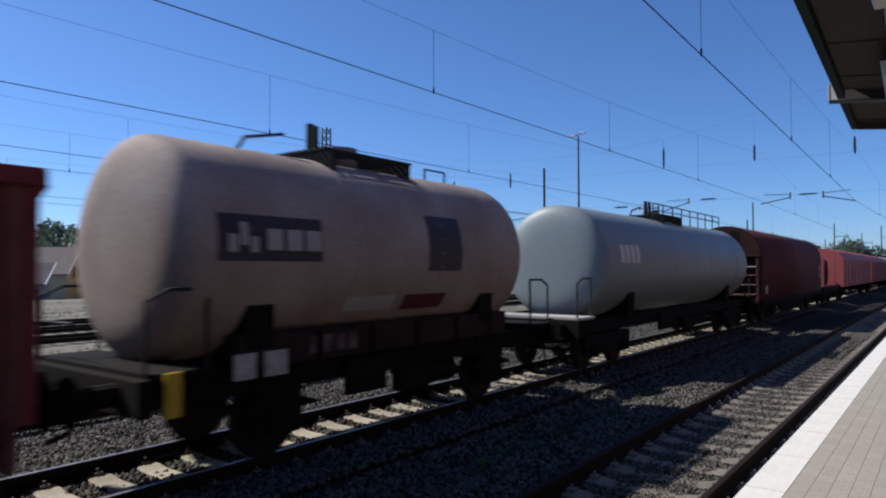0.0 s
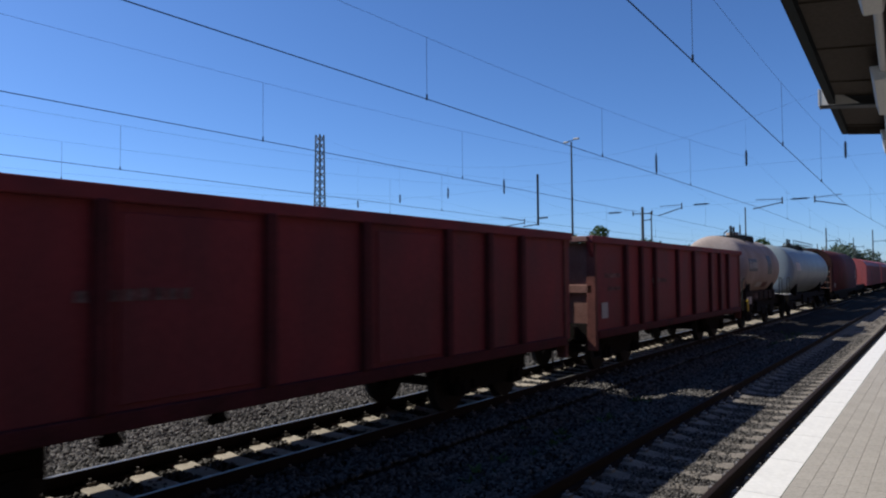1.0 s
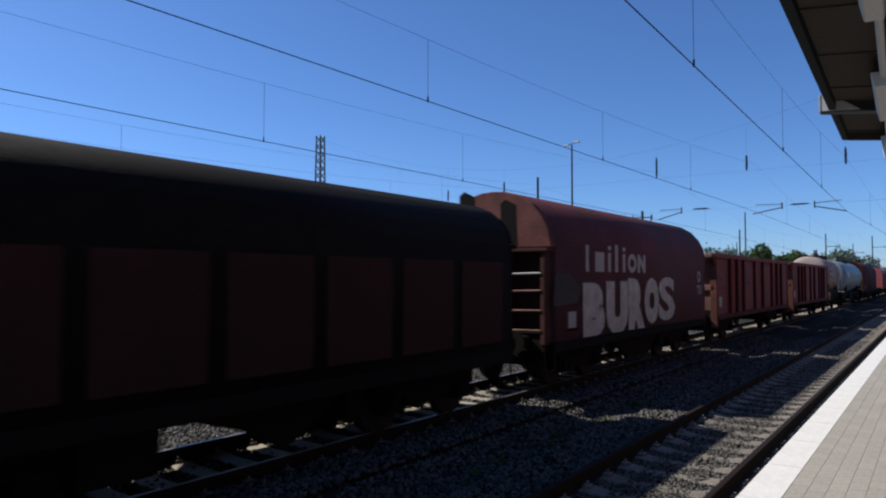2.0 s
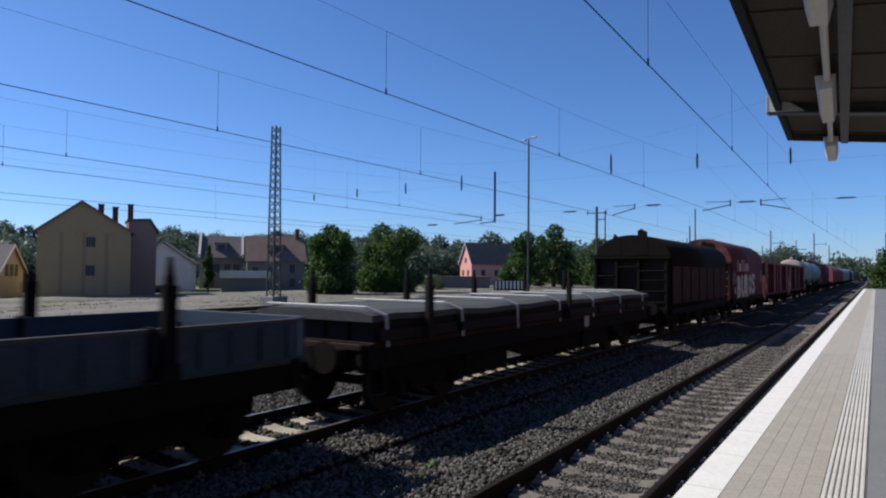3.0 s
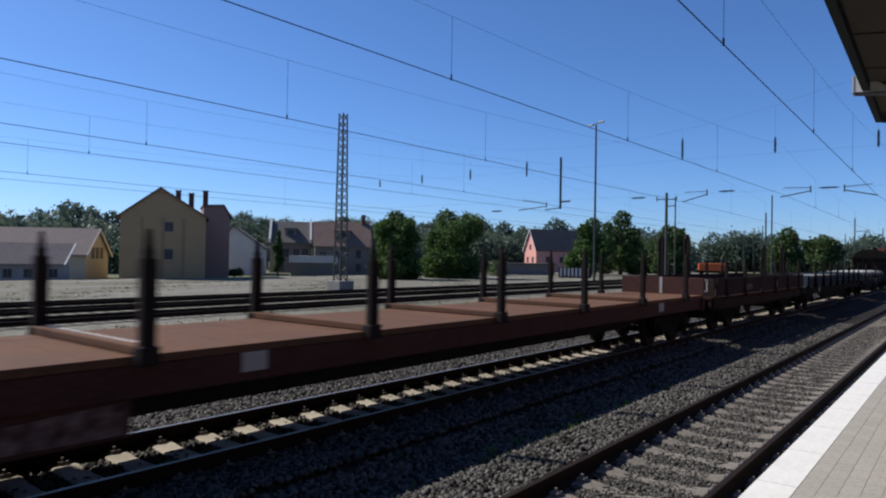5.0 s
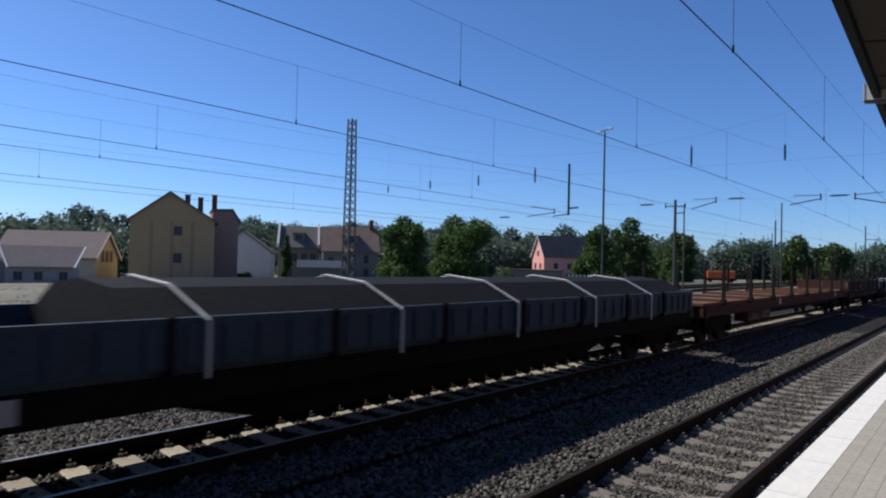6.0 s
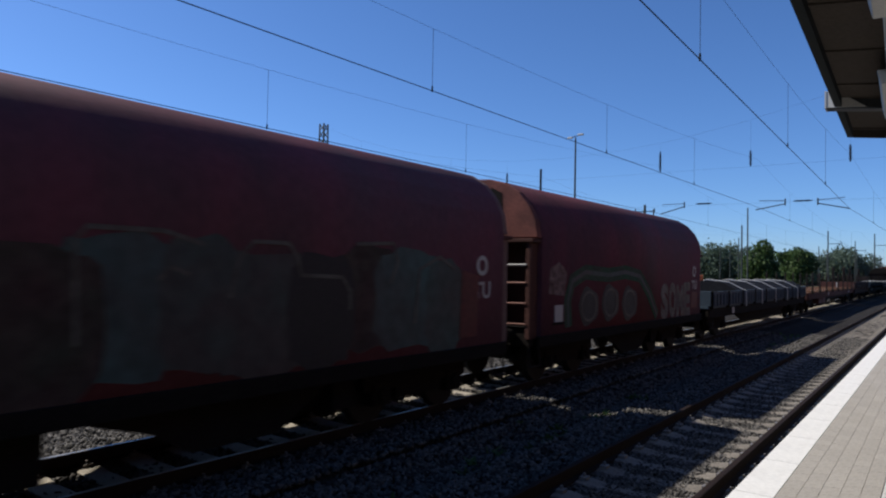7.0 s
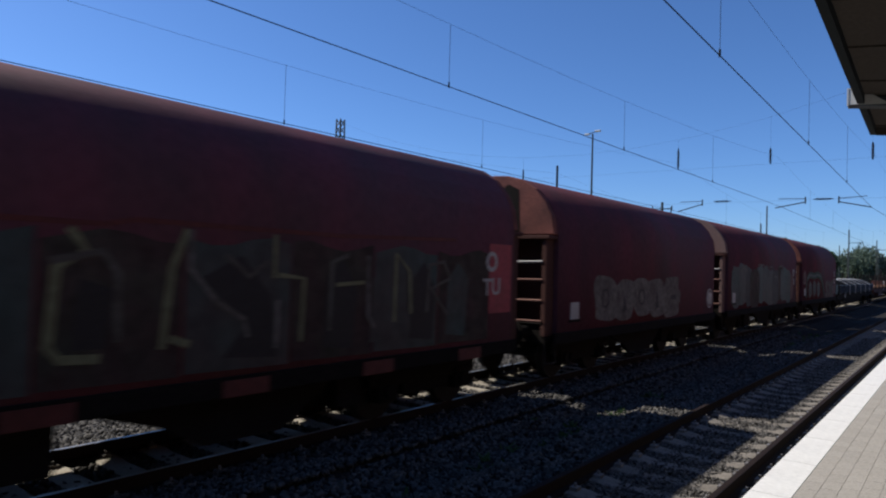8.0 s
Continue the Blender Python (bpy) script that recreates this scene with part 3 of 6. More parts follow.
def lattice_mast(name, x, y, z0, top, w0, w1, label, mt):
    ob = empty(name, pose(x, y, 0), label=label, category="lattice mast")
    legs = [(-1, -1), (1, -1), (1, 1), (-1, 1)]
    for a, b_ in legs:
        part("leg", Mesh().tube((a * w0, b_ * w0, z0), (a * w1, b_ * w1, top), 0.065, 4, 0.055), mt, ob)
    n = int((top - z0) / 0.55)
    for side in range(4):
        (a0, b0), (a1, b1) = legs[side], legs[(side + 1) % 4]
        lac = Mesh()
        for i in range(n):
            u0, u1 = i / n, (i + 1) / n
            s0, s1 = w0 + (w1 - w0) * u0, w0 + (w1 - w0) * u1
            p, q = ((a0, b0), (a1, b1)) if i % 2 else ((a1, b1), (a0, b0))
            lac.tube((p[0] * s0, p[1] * s0, z0 + (top - z0) * u0), (q[0] * s1, q[1] * s1, z0 + (top - z0) * u1), 0.036, 4)
        tagged(part("lacing", lac, mt, ob), kind="stuff")
    return ob


mast = lattice_mast("lattice_mast", -38.7, SPAN, 0.35, 13.42, 0.36, 0.22, "tall grey lattice mast on a concrete footing", M_STEELG)
part("footing", Mesh().box(-0.75, 0.75, -0.75, 0.75, -0.45, 0.36), M_CONC, mast, "pale concrete footing", bevel=0.04)
mast = lattice_mast("lattice_mast", 2.35, SPAN, PZ, 13.4, 0.3, 0.2, "grey lattice mast standing on the platform", M_STEELG)
mast = lattice_mast("lattice_mast", 1.2, 86.0, PZ, 10.9, 0.26, 0.18, "grey lattice mast standing at the platform end", M_STEELG)

span = empty("cross_span", pose(0, SPAN, 0), label="cross-span wires with hanging insulators over all tracks", category="cross-span")
wire("upper_wire", [(-38.7 + 41 * i / 12, 0, 13.2 - 4 * 4.2 * (i / 12) * (1 - i / 12)) for i in range(13)], 0.003, span)
wire("middle_wire", [(-38.7, 0, 7.75), (2.3, 0, 7.75)], 0.003, span)
wire("lower_wire", [(-38.7, 0, 5.9), (2.3, 0, 5.9)], 0.003, span)
for x, z0, z1 in ((-34.61, 7.45, 7.95), (-30.52, 7.5, 8.1), (-26.31, 7.5, 8.2), (-21.94, 7.45, 8.4), (-12.26, 7.75, 8.9), (-7.7, 7.75, 8.55), (-3.4, 7.65, 8.45)):
    part("hanging_insulator", insulator(Mesh(), x, 0, z0, z1), M_INSUL, span, "dark ribbed insulator")
    part("suspension_wire", Mesh().tube((x, 0, z1), (x, 0, 13.2 - 4 * 4.2 * ((x + 38.7) / 41) * (1 - (x + 38.7) / 41)), 0.003, 5), M_WIRE, span)
for x, z in ((-9.95, 5.97), (-5.35, 5.92), (-1.13, 5.89), (-14.67, 5.81), (-24.13, 5.35)):
    ins = Mesh()
    for k in range(7):
        ins.tube((x - 0.3 + k * 0.09, 0, z), (x - 0.24 + k * 0.09, 0, z), 0.055, 8, 0.03)
    ins.tube((x - 0.42, 0, z), (x + 0.42, 0, z), 0.02, 6)
    part("span_insulator", ins, M_INSUL, span, "dark insulator in the span wire")
dp = Mesh().tube((-19.55, 0, 5.35), (-19.55, 0, 8.47), 0.07, 8)
dp.tube((-19.55, 0, 5.42), (-20.6, 0, 5.33), 0.03, 6)
dp.tube((-19.55, 0, 5.78), (-18.9, 0, 5.80), 0.05, 6)
part("drop_post", dp, M_STEELD, span, "dark tube hung from the span")
for x0, z0, x1, z1, xt in ((-7.45, 5.55, -6.12, 5.8, -7.3), (-3.40, 5.47, -4.72, 5.77, -3.6), (-12.2, 5.5, -10.95, 5.85, -12.1), (-22.5, 5.35, -20.5, 5.55, -22.2)):
    arm = Mesh().tube((x0, 0, z0), (x1, 0, z1), 0.026, 6)
    arm.tube((xt, 0, 6.0), (x1, 0, z1 + 0.16), 0.016, 6)
    arm.tube((x1, 0, z1 - 0.08), (x1, 0, z1 + 0.25), 0.035, 6)
    part("steady_arm", arm, M_STEELD, span, "registration arm holding the contact wire")

# light mast and further poles
lm = empty("yard_light_mast", pose(-36.0, 75.0, 0), label="tall tubular yard light mast with a short lamp arm", category="light mast")
part("pole", Mesh().tube((0, 0, -0.4), (0, 0, 18.7), 0.16, 10, 0.10), M_STEELG, lm)
hd = Mesh().tube((-0.6, 0, 18.75), (0.7, -0.1, 18.95), 0.05, 6)
part("lamp_arm", hd, M_STEELG, lm)
part("lamp_head", Mesh().box(0.35, 1.05, -0.25, 0.15, 18.9, 19.08), M_LAMPBOX, lm, "pale flat lamp head", bevel=0.03)
part("lamp_head", Mesh().box(-1.0, -0.4, -0.2, 0.15, 18.62, 18.8), M_LAMPBOX, lm, bevel=0.03)


def pole(x, y, top, r, arms=()):
    ob = empty("overhead_line_mast", pose(x, y, 0), label="slender dark overhead line mast", category="mast", group="distant masts")
    part("pole", Mesh().tube((0, 0, -0.4), (0, 0, top), r, 6, r * 0.7), M_STEELG, ob)
    for z, ln in arms:
        part("bracket", Mesh().tube((0, 0, z), (ln, 0, z + 0.05), 0.05, 5).tube((ln, 0, z - 0.15), (ln, 0, z + 0.3), 0.06, 5), M_STEELD, ob)
    return ob


pole(-24.6, 67.7, 9.3, 0.20, ((8.6, 1.0), (8.6, -1.0), (7.9, 0.9)))
pole(-24.0, 68.6, 8.9, 0.10)
pole(-19.1, 88.0, 10.5, 0.12)
pole(-24.1, 107.3, 9.7, 0.16)
for x, y, h in ((-15.5, 130, 10), (-32, 140, 9.5), (-38, 150, 8), (-10.2, 150, 10.5), (-16, 180, 10.5), (-24, 185, 9.5), (-35, 190, 10), (-10.2, 200, 10), (-20, 230, 10), (-29, 240, 10), (-48, 200, 10), (-10.2, 260, 10), (1.5, 140, 9.5), (1.5, 200, 9.5)):
    pole(x, y, h, 0.14, ((h - 2.2, 2.0),))

# ---- buildings ----
def window(parent, x, y, z, w, h, n=(0, -1), frame_mat=M_GREYR):
    """A dark window with a frame, let into a wall that faces -y (or +x)."""
    if n == (0, -1):
        f = part("window", Mesh().box(x - w / 2, x + w / 2, y - 0.03, y + 0.02, z, z + h), M_GLASS, parent)
        fr = Mesh()
        for a, b_, c, d in ((x - w / 2 - .06, x - w / 2, z - .06, z + h + .06), (x + w / 2, x + w / 2 + .06, z - .06, z + h + .06), (x - w / 2, x + w / 2, z + h, z + h + .06), (x - w / 2, x + w / 2, z - .06, z), (x - .025, x + .025, z, z + h)):
            fr.box(a, b_, y - 0.05, y + 0.02, c, d)
    else:
        f = part("window", Mesh().box(x - 0.02, x + 0.03, y - w / 2, y + w / 2, z, z + h), M_GLASS, parent)
        fr = Mesh()
        for a, b_, c, d in ((y - w / 2 - .06, y - w / 2, z - .06, z + h + .06), (y + w / 2, y + w / 2 + .06, z - .06, z + h + .06), (y - w / 2, y + w / 2, z + h, z + h + .06), (y - w / 2, y + w / 2, z - .06, z), (y - .025, y + .025, z, z + h)):
            fr.box(x - 0.02, x + 0.05, a, b_, c, d)
    part("frame", fr, frame_mat, f)
    return f


def house(name, x, y, rz, w, d, eave, ridge, wall, roof, label, z0=-0.62, peak=0.5, windows=(), side_windows=(), trim=False):
    """A gabled house: its gable is w wide and faces local -y; it runs d back."""
    h = empty(name, pose(x, y, z0, 0, 0, rz), label=label, category="house", group="houses beyond the yard")
    e, r = eave - z0, ridge - z0
    part("wall", Mesh().prism([(0, 0), (w, 0), (w, e), (w * peak, r), (0, e)], 0, d), wall, h)
    t = 0.18
    for sx, ex in ((0, -0.35), (w, 0.35)):
        k = (r - e) / (w * peak if sx == 0 else w * (1 - peak))
        x1 = sx + ex
        z1 = e - abs(ex) * k
        rf = Mesh().prism([(x1, z1), (w * peak, r), (w * peak, r + t), (x1, z1 + t)] if sx == 0 else [(w * peak, r), (x1, z1), (x1, z1 + t), (w * peak, r + t)], -0.3, d + 0.3)
        part("roof_slope", rf, roof, h)
        if trim:
            tr = Mesh().prism([(x1, z1 - 0.12), (w * peak, r - 0.12), (w * peak, r + t + 0.02), (x1, z1 + t + 0.02)] if sx == 0 else [(w * peak, r - 0.12), (x1, z1 - 0.12), (x1, z1 + t + 0.02), (w * peak, r + t + 0.02)], -0.36, -0.302)
            part("bargeboard", tr, M_TRIM, h, "white bargeboard")
    for a, z, ww, hh in windows:
        window(h, a, 0, z, ww, hh)
    for a, z, ww, hh in side_windows:
        window(h, w, a, z, ww, hh, (1, 0))
    return h


def chimney(parent, x, y, z0, z1, s=0.3):
    c = part("chimney", Mesh().box(x - s, x + s, y - s, y + s, z0, z1), M_BRICK, parent, "brick chimney")
    part("chimney_cap", Mesh().box(x - s - .06, x + s + .06, y - s - .06, y + s + .06, z1, z1 + 0.1), M_CONC, c)


big = house("apartment_house", -68.45, 33.1, 61, 8.3, 11.5, 6.1, 9.0, M_OCHRE, M_ROOF, "large ochre rendered house with a brown gable roof and chimneys", peak=0.455,
            windows=((4.45, 2.3, 0.32, 0.95), (4.85, 2.3, 0.32, 0.95), (4.45, 5.2, 0.32, 0.9), (4.85, 5.2, 0.32, 0.9)), side_windows=((2.5, 2.3, 0.9, 1.3), (2.5, 5.0, 0.9, 1.3)))
part("rear_wing", Mesh().prism([(8.32, 0), (11.2, 0), (11.2, 7.2), (10.5, 8.42), (8.32, 8.3)], 5.5, 11.4), M_WING, big, "darker rear wing")
part("wing_roof", Mesh().prism([(8.2, 8.32), (10.5, 8.44), (11.5, 7.0), (11.5, 7.15), (10.55, 8.62), (8.2, 8.5)], 5.3, 11.6), M_ROOF, big)
for cx, cy, z1 in ((5.6, 5.5, 9.9), (7.0, 6.0, 9.7), (8.6, 7.5, 10.2)):
    chimney(big, cx, cy, 6.5, z1, 0.28)
for i in range(3):
    part("wall_stripe", Mesh().box(1.9 + i * 2.0, 2.25 + i * 2.0, -0.012, -0.002, 0.4, 6.6), M_OCHRED, big, "darker weathered render stripe")
house("gabled_house", -73.3, 31.9, 131, 5.2, 10.5, 2.1, 4.65, M_YELLOWR, M_ROOFPALE, "yellow house gable with white bargeboards and slim windows ", windows=((1.6, 2.2, 0.5, 1.1), (2.6, 2.2, 0.5, 1.1), (3.6, 2.2, 0.5, 1.1)), trim=True)
lo = empty("low_house", pose(-68.6, 22.0, -0.62, 0, 0, 70), label="low whitewashed outbuilding under a brown tiled roof", category="house", group="houses beyond the yard")
part("wall", Mesh().box(0, 5.9, 0, 4.2, 0, 1.6), M_LIME, lo)
vs = [(0.2, -0.3, 1.55), (5.5, -0.3, 1.55), (6.5, 2.2, 3.5), (-0.6, 2.2, 3.5), (0.2, 4.5, 1.62), (5.5, 4.5, 1.62)]
part("roof", Mesh().add(vs + [(x, y, z + 0.16) for x, y, z in vs], [(0, 1, 2, 3), (3, 2, 5, 4), (6, 9, 8, 7), (9, 10, 11, 8), (0, 6, 7, 1), (4, 5, 11, 10), (1, 7, 8, 2), (2, 8, 11, 5), (0, 3, 9, 6), (3, 4, 10, 9)]), M_ROOFPALE, lo)
for a, b_ in (((0.2, -0.34, 1.62), (-0.6, 2.16, 3.62)), ((5.5, -0.34, 1.62), (6.5, 2.16, 3.62))):
    part("verge_board", Mesh().tube(a, b_, 0.10, 4), M_TRIM, lo, "white verge board")
for a in (1.0, 2.6, 4.6):
    window(lo, a, 0, 0.5, 0.6, 0.7)
house("low_house", -72.3, 17.0, 68, 6.0, 7, 1.4, 3.6, M_LIME, M_ROOFPALE, "white low house under a grey tiled roof", trim=True)
house("white_house", -82.9, 53.7, 50, 6.2, 10, 3.3, 6.15, M_WHITER, M_ROOFGR, "plain white rendered gable with a dark grey roof", peak=0.36)


def terrace(x, y, rz, w, d, eave, ridge, wall, roof, label, doors, verges):
    """A terraced house whose roof slope faces the yard, with gable parapets and a dormer."""
    h = house("terraced_house", x, y, rz, w, d, eave, ridge, wall, roof, label, side_windows=doors)
    e, r = eave + 0.62, ridge + 0.62
    for yy in verges:
        part("gable_parapet", Mesh().prism([(w / 2, r + 0.1), (w + 0.45, e - 0.2), (w + 0.45, e + 0.42), (w / 2, r + 0.7)], yy - 0.16, yy + 0.16), M_WHITER, h, "pale gable parapet")
    z = e + (r - e) * 0.30
    dm = part("dormer", Mesh().box(w * 0.62, w * 0.86, d * 0.36, d * 0.64, z, z + 1.15), wall, h, "small roof dormer")
    part("dormer_roof", Mesh().box(w * 0.58, w * 0.89, d * 0.33, d * 0.67, z + 1.154, z + 1.3), roof, dm)
    part("dormer_window", Mesh().box(w * 0.86, w * 0.86 + 0.03, d * 0.42, d * 0.58, z + 0.2, z + 0.95), M_GLASS, dm)
    return h


terrace(-95.6, 72.8, -40, 8.0, 6.5, 4.4, 7.75, M_GREYR, M_ROOFGR, "grey terraced house with pale gable parapets and a dormer",
        ((1.0, 2.6, 0.9, 1.3), (2.6, 2.6, 0.9, 1.3), (4.2, 2.6, 0.9, 1.3), (5.6, 2.6, 0.9, 1.3), (1.8, 0.3, 0.9, 1.3)), (0.0, 6.5))
chimney(terrace(-84.9, 73.1, -40, 8.0, 8.4, 3.85, 7.5, M_GREYR, M_ROOF, "grey terraced house under a red-brown tiled roof",
                ((1.2, 2.2, 0.8, 1.2), (3.6, 2.2, 0.8, 1.2), (6.6, 2.6, 0.7, 1.2), (6.6, 0.5, 0.7, 1.2)), ()), 4.2, 7.6, 6.5, 9.4, 0.3)
shed = empty("low_white_shed", pose(-71.7, 57.7, -0.62, 0, 0, 49), label="long low shed with a pale flat roof", category="shed", group="houses beyond the yard")
part("wall", Mesh().box(0, 5.9, 0, 5, 0, 1.9), M_GREYR, shed)
part("roof", Mesh().box(-0.25, 6.15, -0.3, 5.3, 1.904, 2.85), M_WHITER, shed, "pale roof fascia")
house("pink_house", -78.2, 128.0, -28, 4.8, 13, 4.6, 8.7, M_PINKR, M_ROOF, "pink gabled house with a long brown roof", windows=((1.3, 2.2, 0.6, 1.1), (3.4, 2.2, 0.6, 1.1), (2.35, 5.0, 0.6, 1.0)), side_windows=((3, 2.2, 0.9, 1.2), (6.5, 2.2, 0.9, 1.2), (10, 2.2, 0.9, 1.2)), trim=True)
wl = empty("low_wall_building", pose(-62, 92, -0.62, 0, 0, 40), label="low grey workshop range between the trees", category="building", group="houses beyond the yard")
part("wall", Mesh().box(0, 10, 0, 5, 0, 2.0), M_GREYR, wl)
part("roof", Mesh().prism([(-0.3, 2.004), (10.3, 2.004), (10.3, 2.2), (-0.3, 2.2)], -0.3, 5.3), M_ROOFGR, wl)
sg = empty("company_sign_fence", pose(-47.8, 87.8, -0.62, 0, 0, 27), label="dark fence board with pale lettering reduced to bars", category="sign board")
part("board", Mesh().box(0, 4.7, 0, 0.12, 0.25, 1.75), M_UMBER, sg)
for i, wd in enumerate((0.42, 0.42, 0.42, 0.42, 0.42, 0.42, 0.42, 0.42)):
    part("letter_bar", Mesh().box(0.2 + i * 0.55, 0.2 + i * 0.55 + wd * 0.7, -0.03, -0.002, 0.45 + 0.05 * (i % 2), 1.68), M_TRIM, sg, "pale plain bar")
for a in (0.3, 4.4):
    part("post", Mesh().box(a - 0.06, a + 0.06, 0.12, 0.24, 0, 1.7), M_STEELD, sg)
om = empty("orange_work_wagon", pose(-42.2, 142.5, -0.3, 0, 0, 20), label="orange track machine parked in the yard", category="rail vehicle")
part("body", Mesh().box(-2.6, 2.6, -1.2, 1.2, 0.8, 2.3), M_ORANGE, om, bevel=0.1)
part("chassis", Mesh().box(-3.0, 3.0, -1.1, 1.1, 0.35, 0.8), M_BOGIE, om)
for a in (-2, 2):
    part("wheel", Mesh().tube((a, -1.1, 0.35), (a, 1.1, 0.35), 0.38, 12), M_WHEEL, om)
ws = empty("white_hut", pose(-30, 157, -0.62, 0, 0, 12), label="small white hut by distant bushes", category="hut")
part("wall", Mesh().box(-1.1, 1.1, -1, 1, 0, 3.0), M_WHITER, ws)
part("roof", Mesh().box(-1.3, 1.3, -1.2, 1.2, 3.004, 3.2), M_ROOFGR, ws)
ws = empty("white_hut", pose(2.4, 104, -0.62), label="small pale hut beyond the platform end", category="hut")
part("wall", Mesh().box(-1.1, 1.1, -1, 1, 0, 2.9), M_WHITER, ws)
part("roof", Mesh().box(-1.3, 1.3, -1.2, 1.2, 2.904, 3.1), M_ROOFGR, ws)


# ---- trees and woods ----
def leaf_cloud(blobs, n, size, seed, shell=0.75):
    """Leaf quads scattered through lumpy blobs (x, y, z, rx, ry, rz)."""
    r = np.random.default_rng(seed)
    bl = np.array(blobs, float)
    wt = bl[:, 3] * bl[:, 4]
    k = r.choice(len(bl), n, p=wt / wt.sum())
    d = r.normal(size=(n, 3))
    d /= np.linalg.norm(d, axis=1, keepdims=True)
    lump = 1 + 0.16 * np.sin(5 * d[:, 0] + k) * np.cos(4 * d[:, 2] + 2 * k) + 0.15 * r.normal(size=n)
    rad = (shell + (1 - shell) * r.random(n)) * lump
    c = bl[k, :3] + d * bl[k, 3:] * rad[:, None]
    a = r.normal(size=(n, 3))
    a /= np.linalg.norm(a, axis=1, keepdims=True)
    b_ = np.cross(a, r.normal(size=(n, 3)))
    b_ /= np.linalg.norm(b_, axis=1, keepdims=True)
    s = size * (0.6 + 0.8 * r.random((n, 1)))
    vs = np.stack([c - a * s, c + b_ * s * 0.55, c + a * s, c - b_ * s * 0.55], 1).reshape(-1, 3)
    return vs, np.arange(4 * n).reshape(n, 4)


def tree(x, y, height, width, label, leaf, seed, n=5200, z0=-0.62, low=0.04, size=0.20, skirt=0):
    r = random.Random(seed)
    t = empty("tree", pose(x, y, z0), label=label, category="tree", group="trees by the yard")
    tr = Mesh().tube((0, 0, 0), (0.1, 0, height * 0.35), width * 0.045, 8, width * 0.03)
    tr.tube((0.1, 0, height * 0.35), (0, 0.1, height * 0.8), width * 0.03, 7, width * 0.008)
    for i in range(6):
        a = i * 1.05 + r.random()
        tr.tube((0.1, 0, height * (0.28 + 0.06 * i)), (math.cos(a) * width * 0.33, math.sin(a) * width * 0.33, height * (0.45 + 0.07 * i)), width * 0.016, 5, width * 0.005)
    part("trunk", tr, M_BARK, t)
    blobs = [(0, 0, height * (0.47 + low * 0.5), width * 0.31, width * 0.31, height * (0.38 - low * 0.5))]
    for i in range(20):
        a, q = i * 2.4 + r.random(), 0.16 + 0.24 * r.random()
        zz = height * (low + 0.06 + 0.70 * r.random())
        s = width * (0.09 + 0.10 * r.random())
        blobs.append((math.cos(a) * width * q, math.sin(a) * width * q, zz, s, s, s * 1.05))
    blobs.append((width * 0.08 * math.sin(seed), 0, height * 0.86, width * 0.16, width * 0.16, height * 0.12))
    for i in range(skirt):
        a, s = i * 6.2832 / skirt + r.random() * 0.4, width * (0.15 + 0.05 * r.random())
        blobs.append((math.cos(a) * width * 0.30, math.sin(a) * width * 0.30, height * (0.12 + 0.14 * r.random()), s, s, s))
    vs, fs = leaf_cloud(blobs, n, size, seed)
    vs[:, 2] = np.maximum(vs[:, 2], 0.25)
    c = bulk("crown", vs, fs, leaf)
    c.parent = t
    return t


tree(-54.0, 59.0, 8.5, 6.7, "dense bright green deciduous tree at the yard's far side", M_LEAF, 3, 24000, size=0.17, skirt=9)
tree(-53.9, 69.6, 9.4, 8.6, "broad green deciduous tree at the yard's far side", M_LEAF, 5, 29000, size=0.17, skirt=10)
tree(-52.8, 108, 10.5, 8.0, "pale green spreading tree behind the light mast", M_LEAF, 8, 9000, size=0.26)
tree(-51.8, 119, 12.4, 10, "tall dark green tree behind the light mast", M_LEAFD, 9, 9000, size=0.28)
tree(-47.5, 132, 10.3, 7.5, "rounded dark green tree far down the yard", M_LEAFD, 12, 7000, size=0.28)
tree(-29.7, 147, 10.2, 9.0, "lone dark tree beside the distant tracks", M_LEAFD, 14, 7500, size=0.28)
tree(-26.5, 168, 9.5, 9.0, "dark tree beside the distant tracks", M_LEAFD, 15, 6000, size=0.3)
tree(-57.0, 140, 8.5, 12, "dark spreading tree far off", M_LEAFD, 18, 6000, size=0.3)
tree(-70.0, 54.3, 6.2, 1.7, "slim dark conifer by the white house", M_LEAFD, 19, 5000, size=0.13)
for i, (x, y, hh, ww) in enumerate(((-69.6, 47.5, 1.1, 2.2), (-59.0, 64.5, 1.6, 3.2), (-57.5, 76.0, 2.2, 4.0), (-56.0, 84.0, 2.6, 4.4))):
    tree(x, y, hh, ww, "low dark green bush at the yard edge", M_LEAFD, 60 + i, 1800, size=0.11)
tree(1.6, 98, 6.2, 6.0, "dark bush beyond the platform end", M_LEAFD, 20, 5000)
tree(4.6, 92, 6.8, 6.5, "dark bush beyond the platform end", M_LEAFD, 21, 5000)
tree(3.6, 112, 7.5, 8.0, "dark tree beyond the platform end", M_LEAFD, 22, 4000)


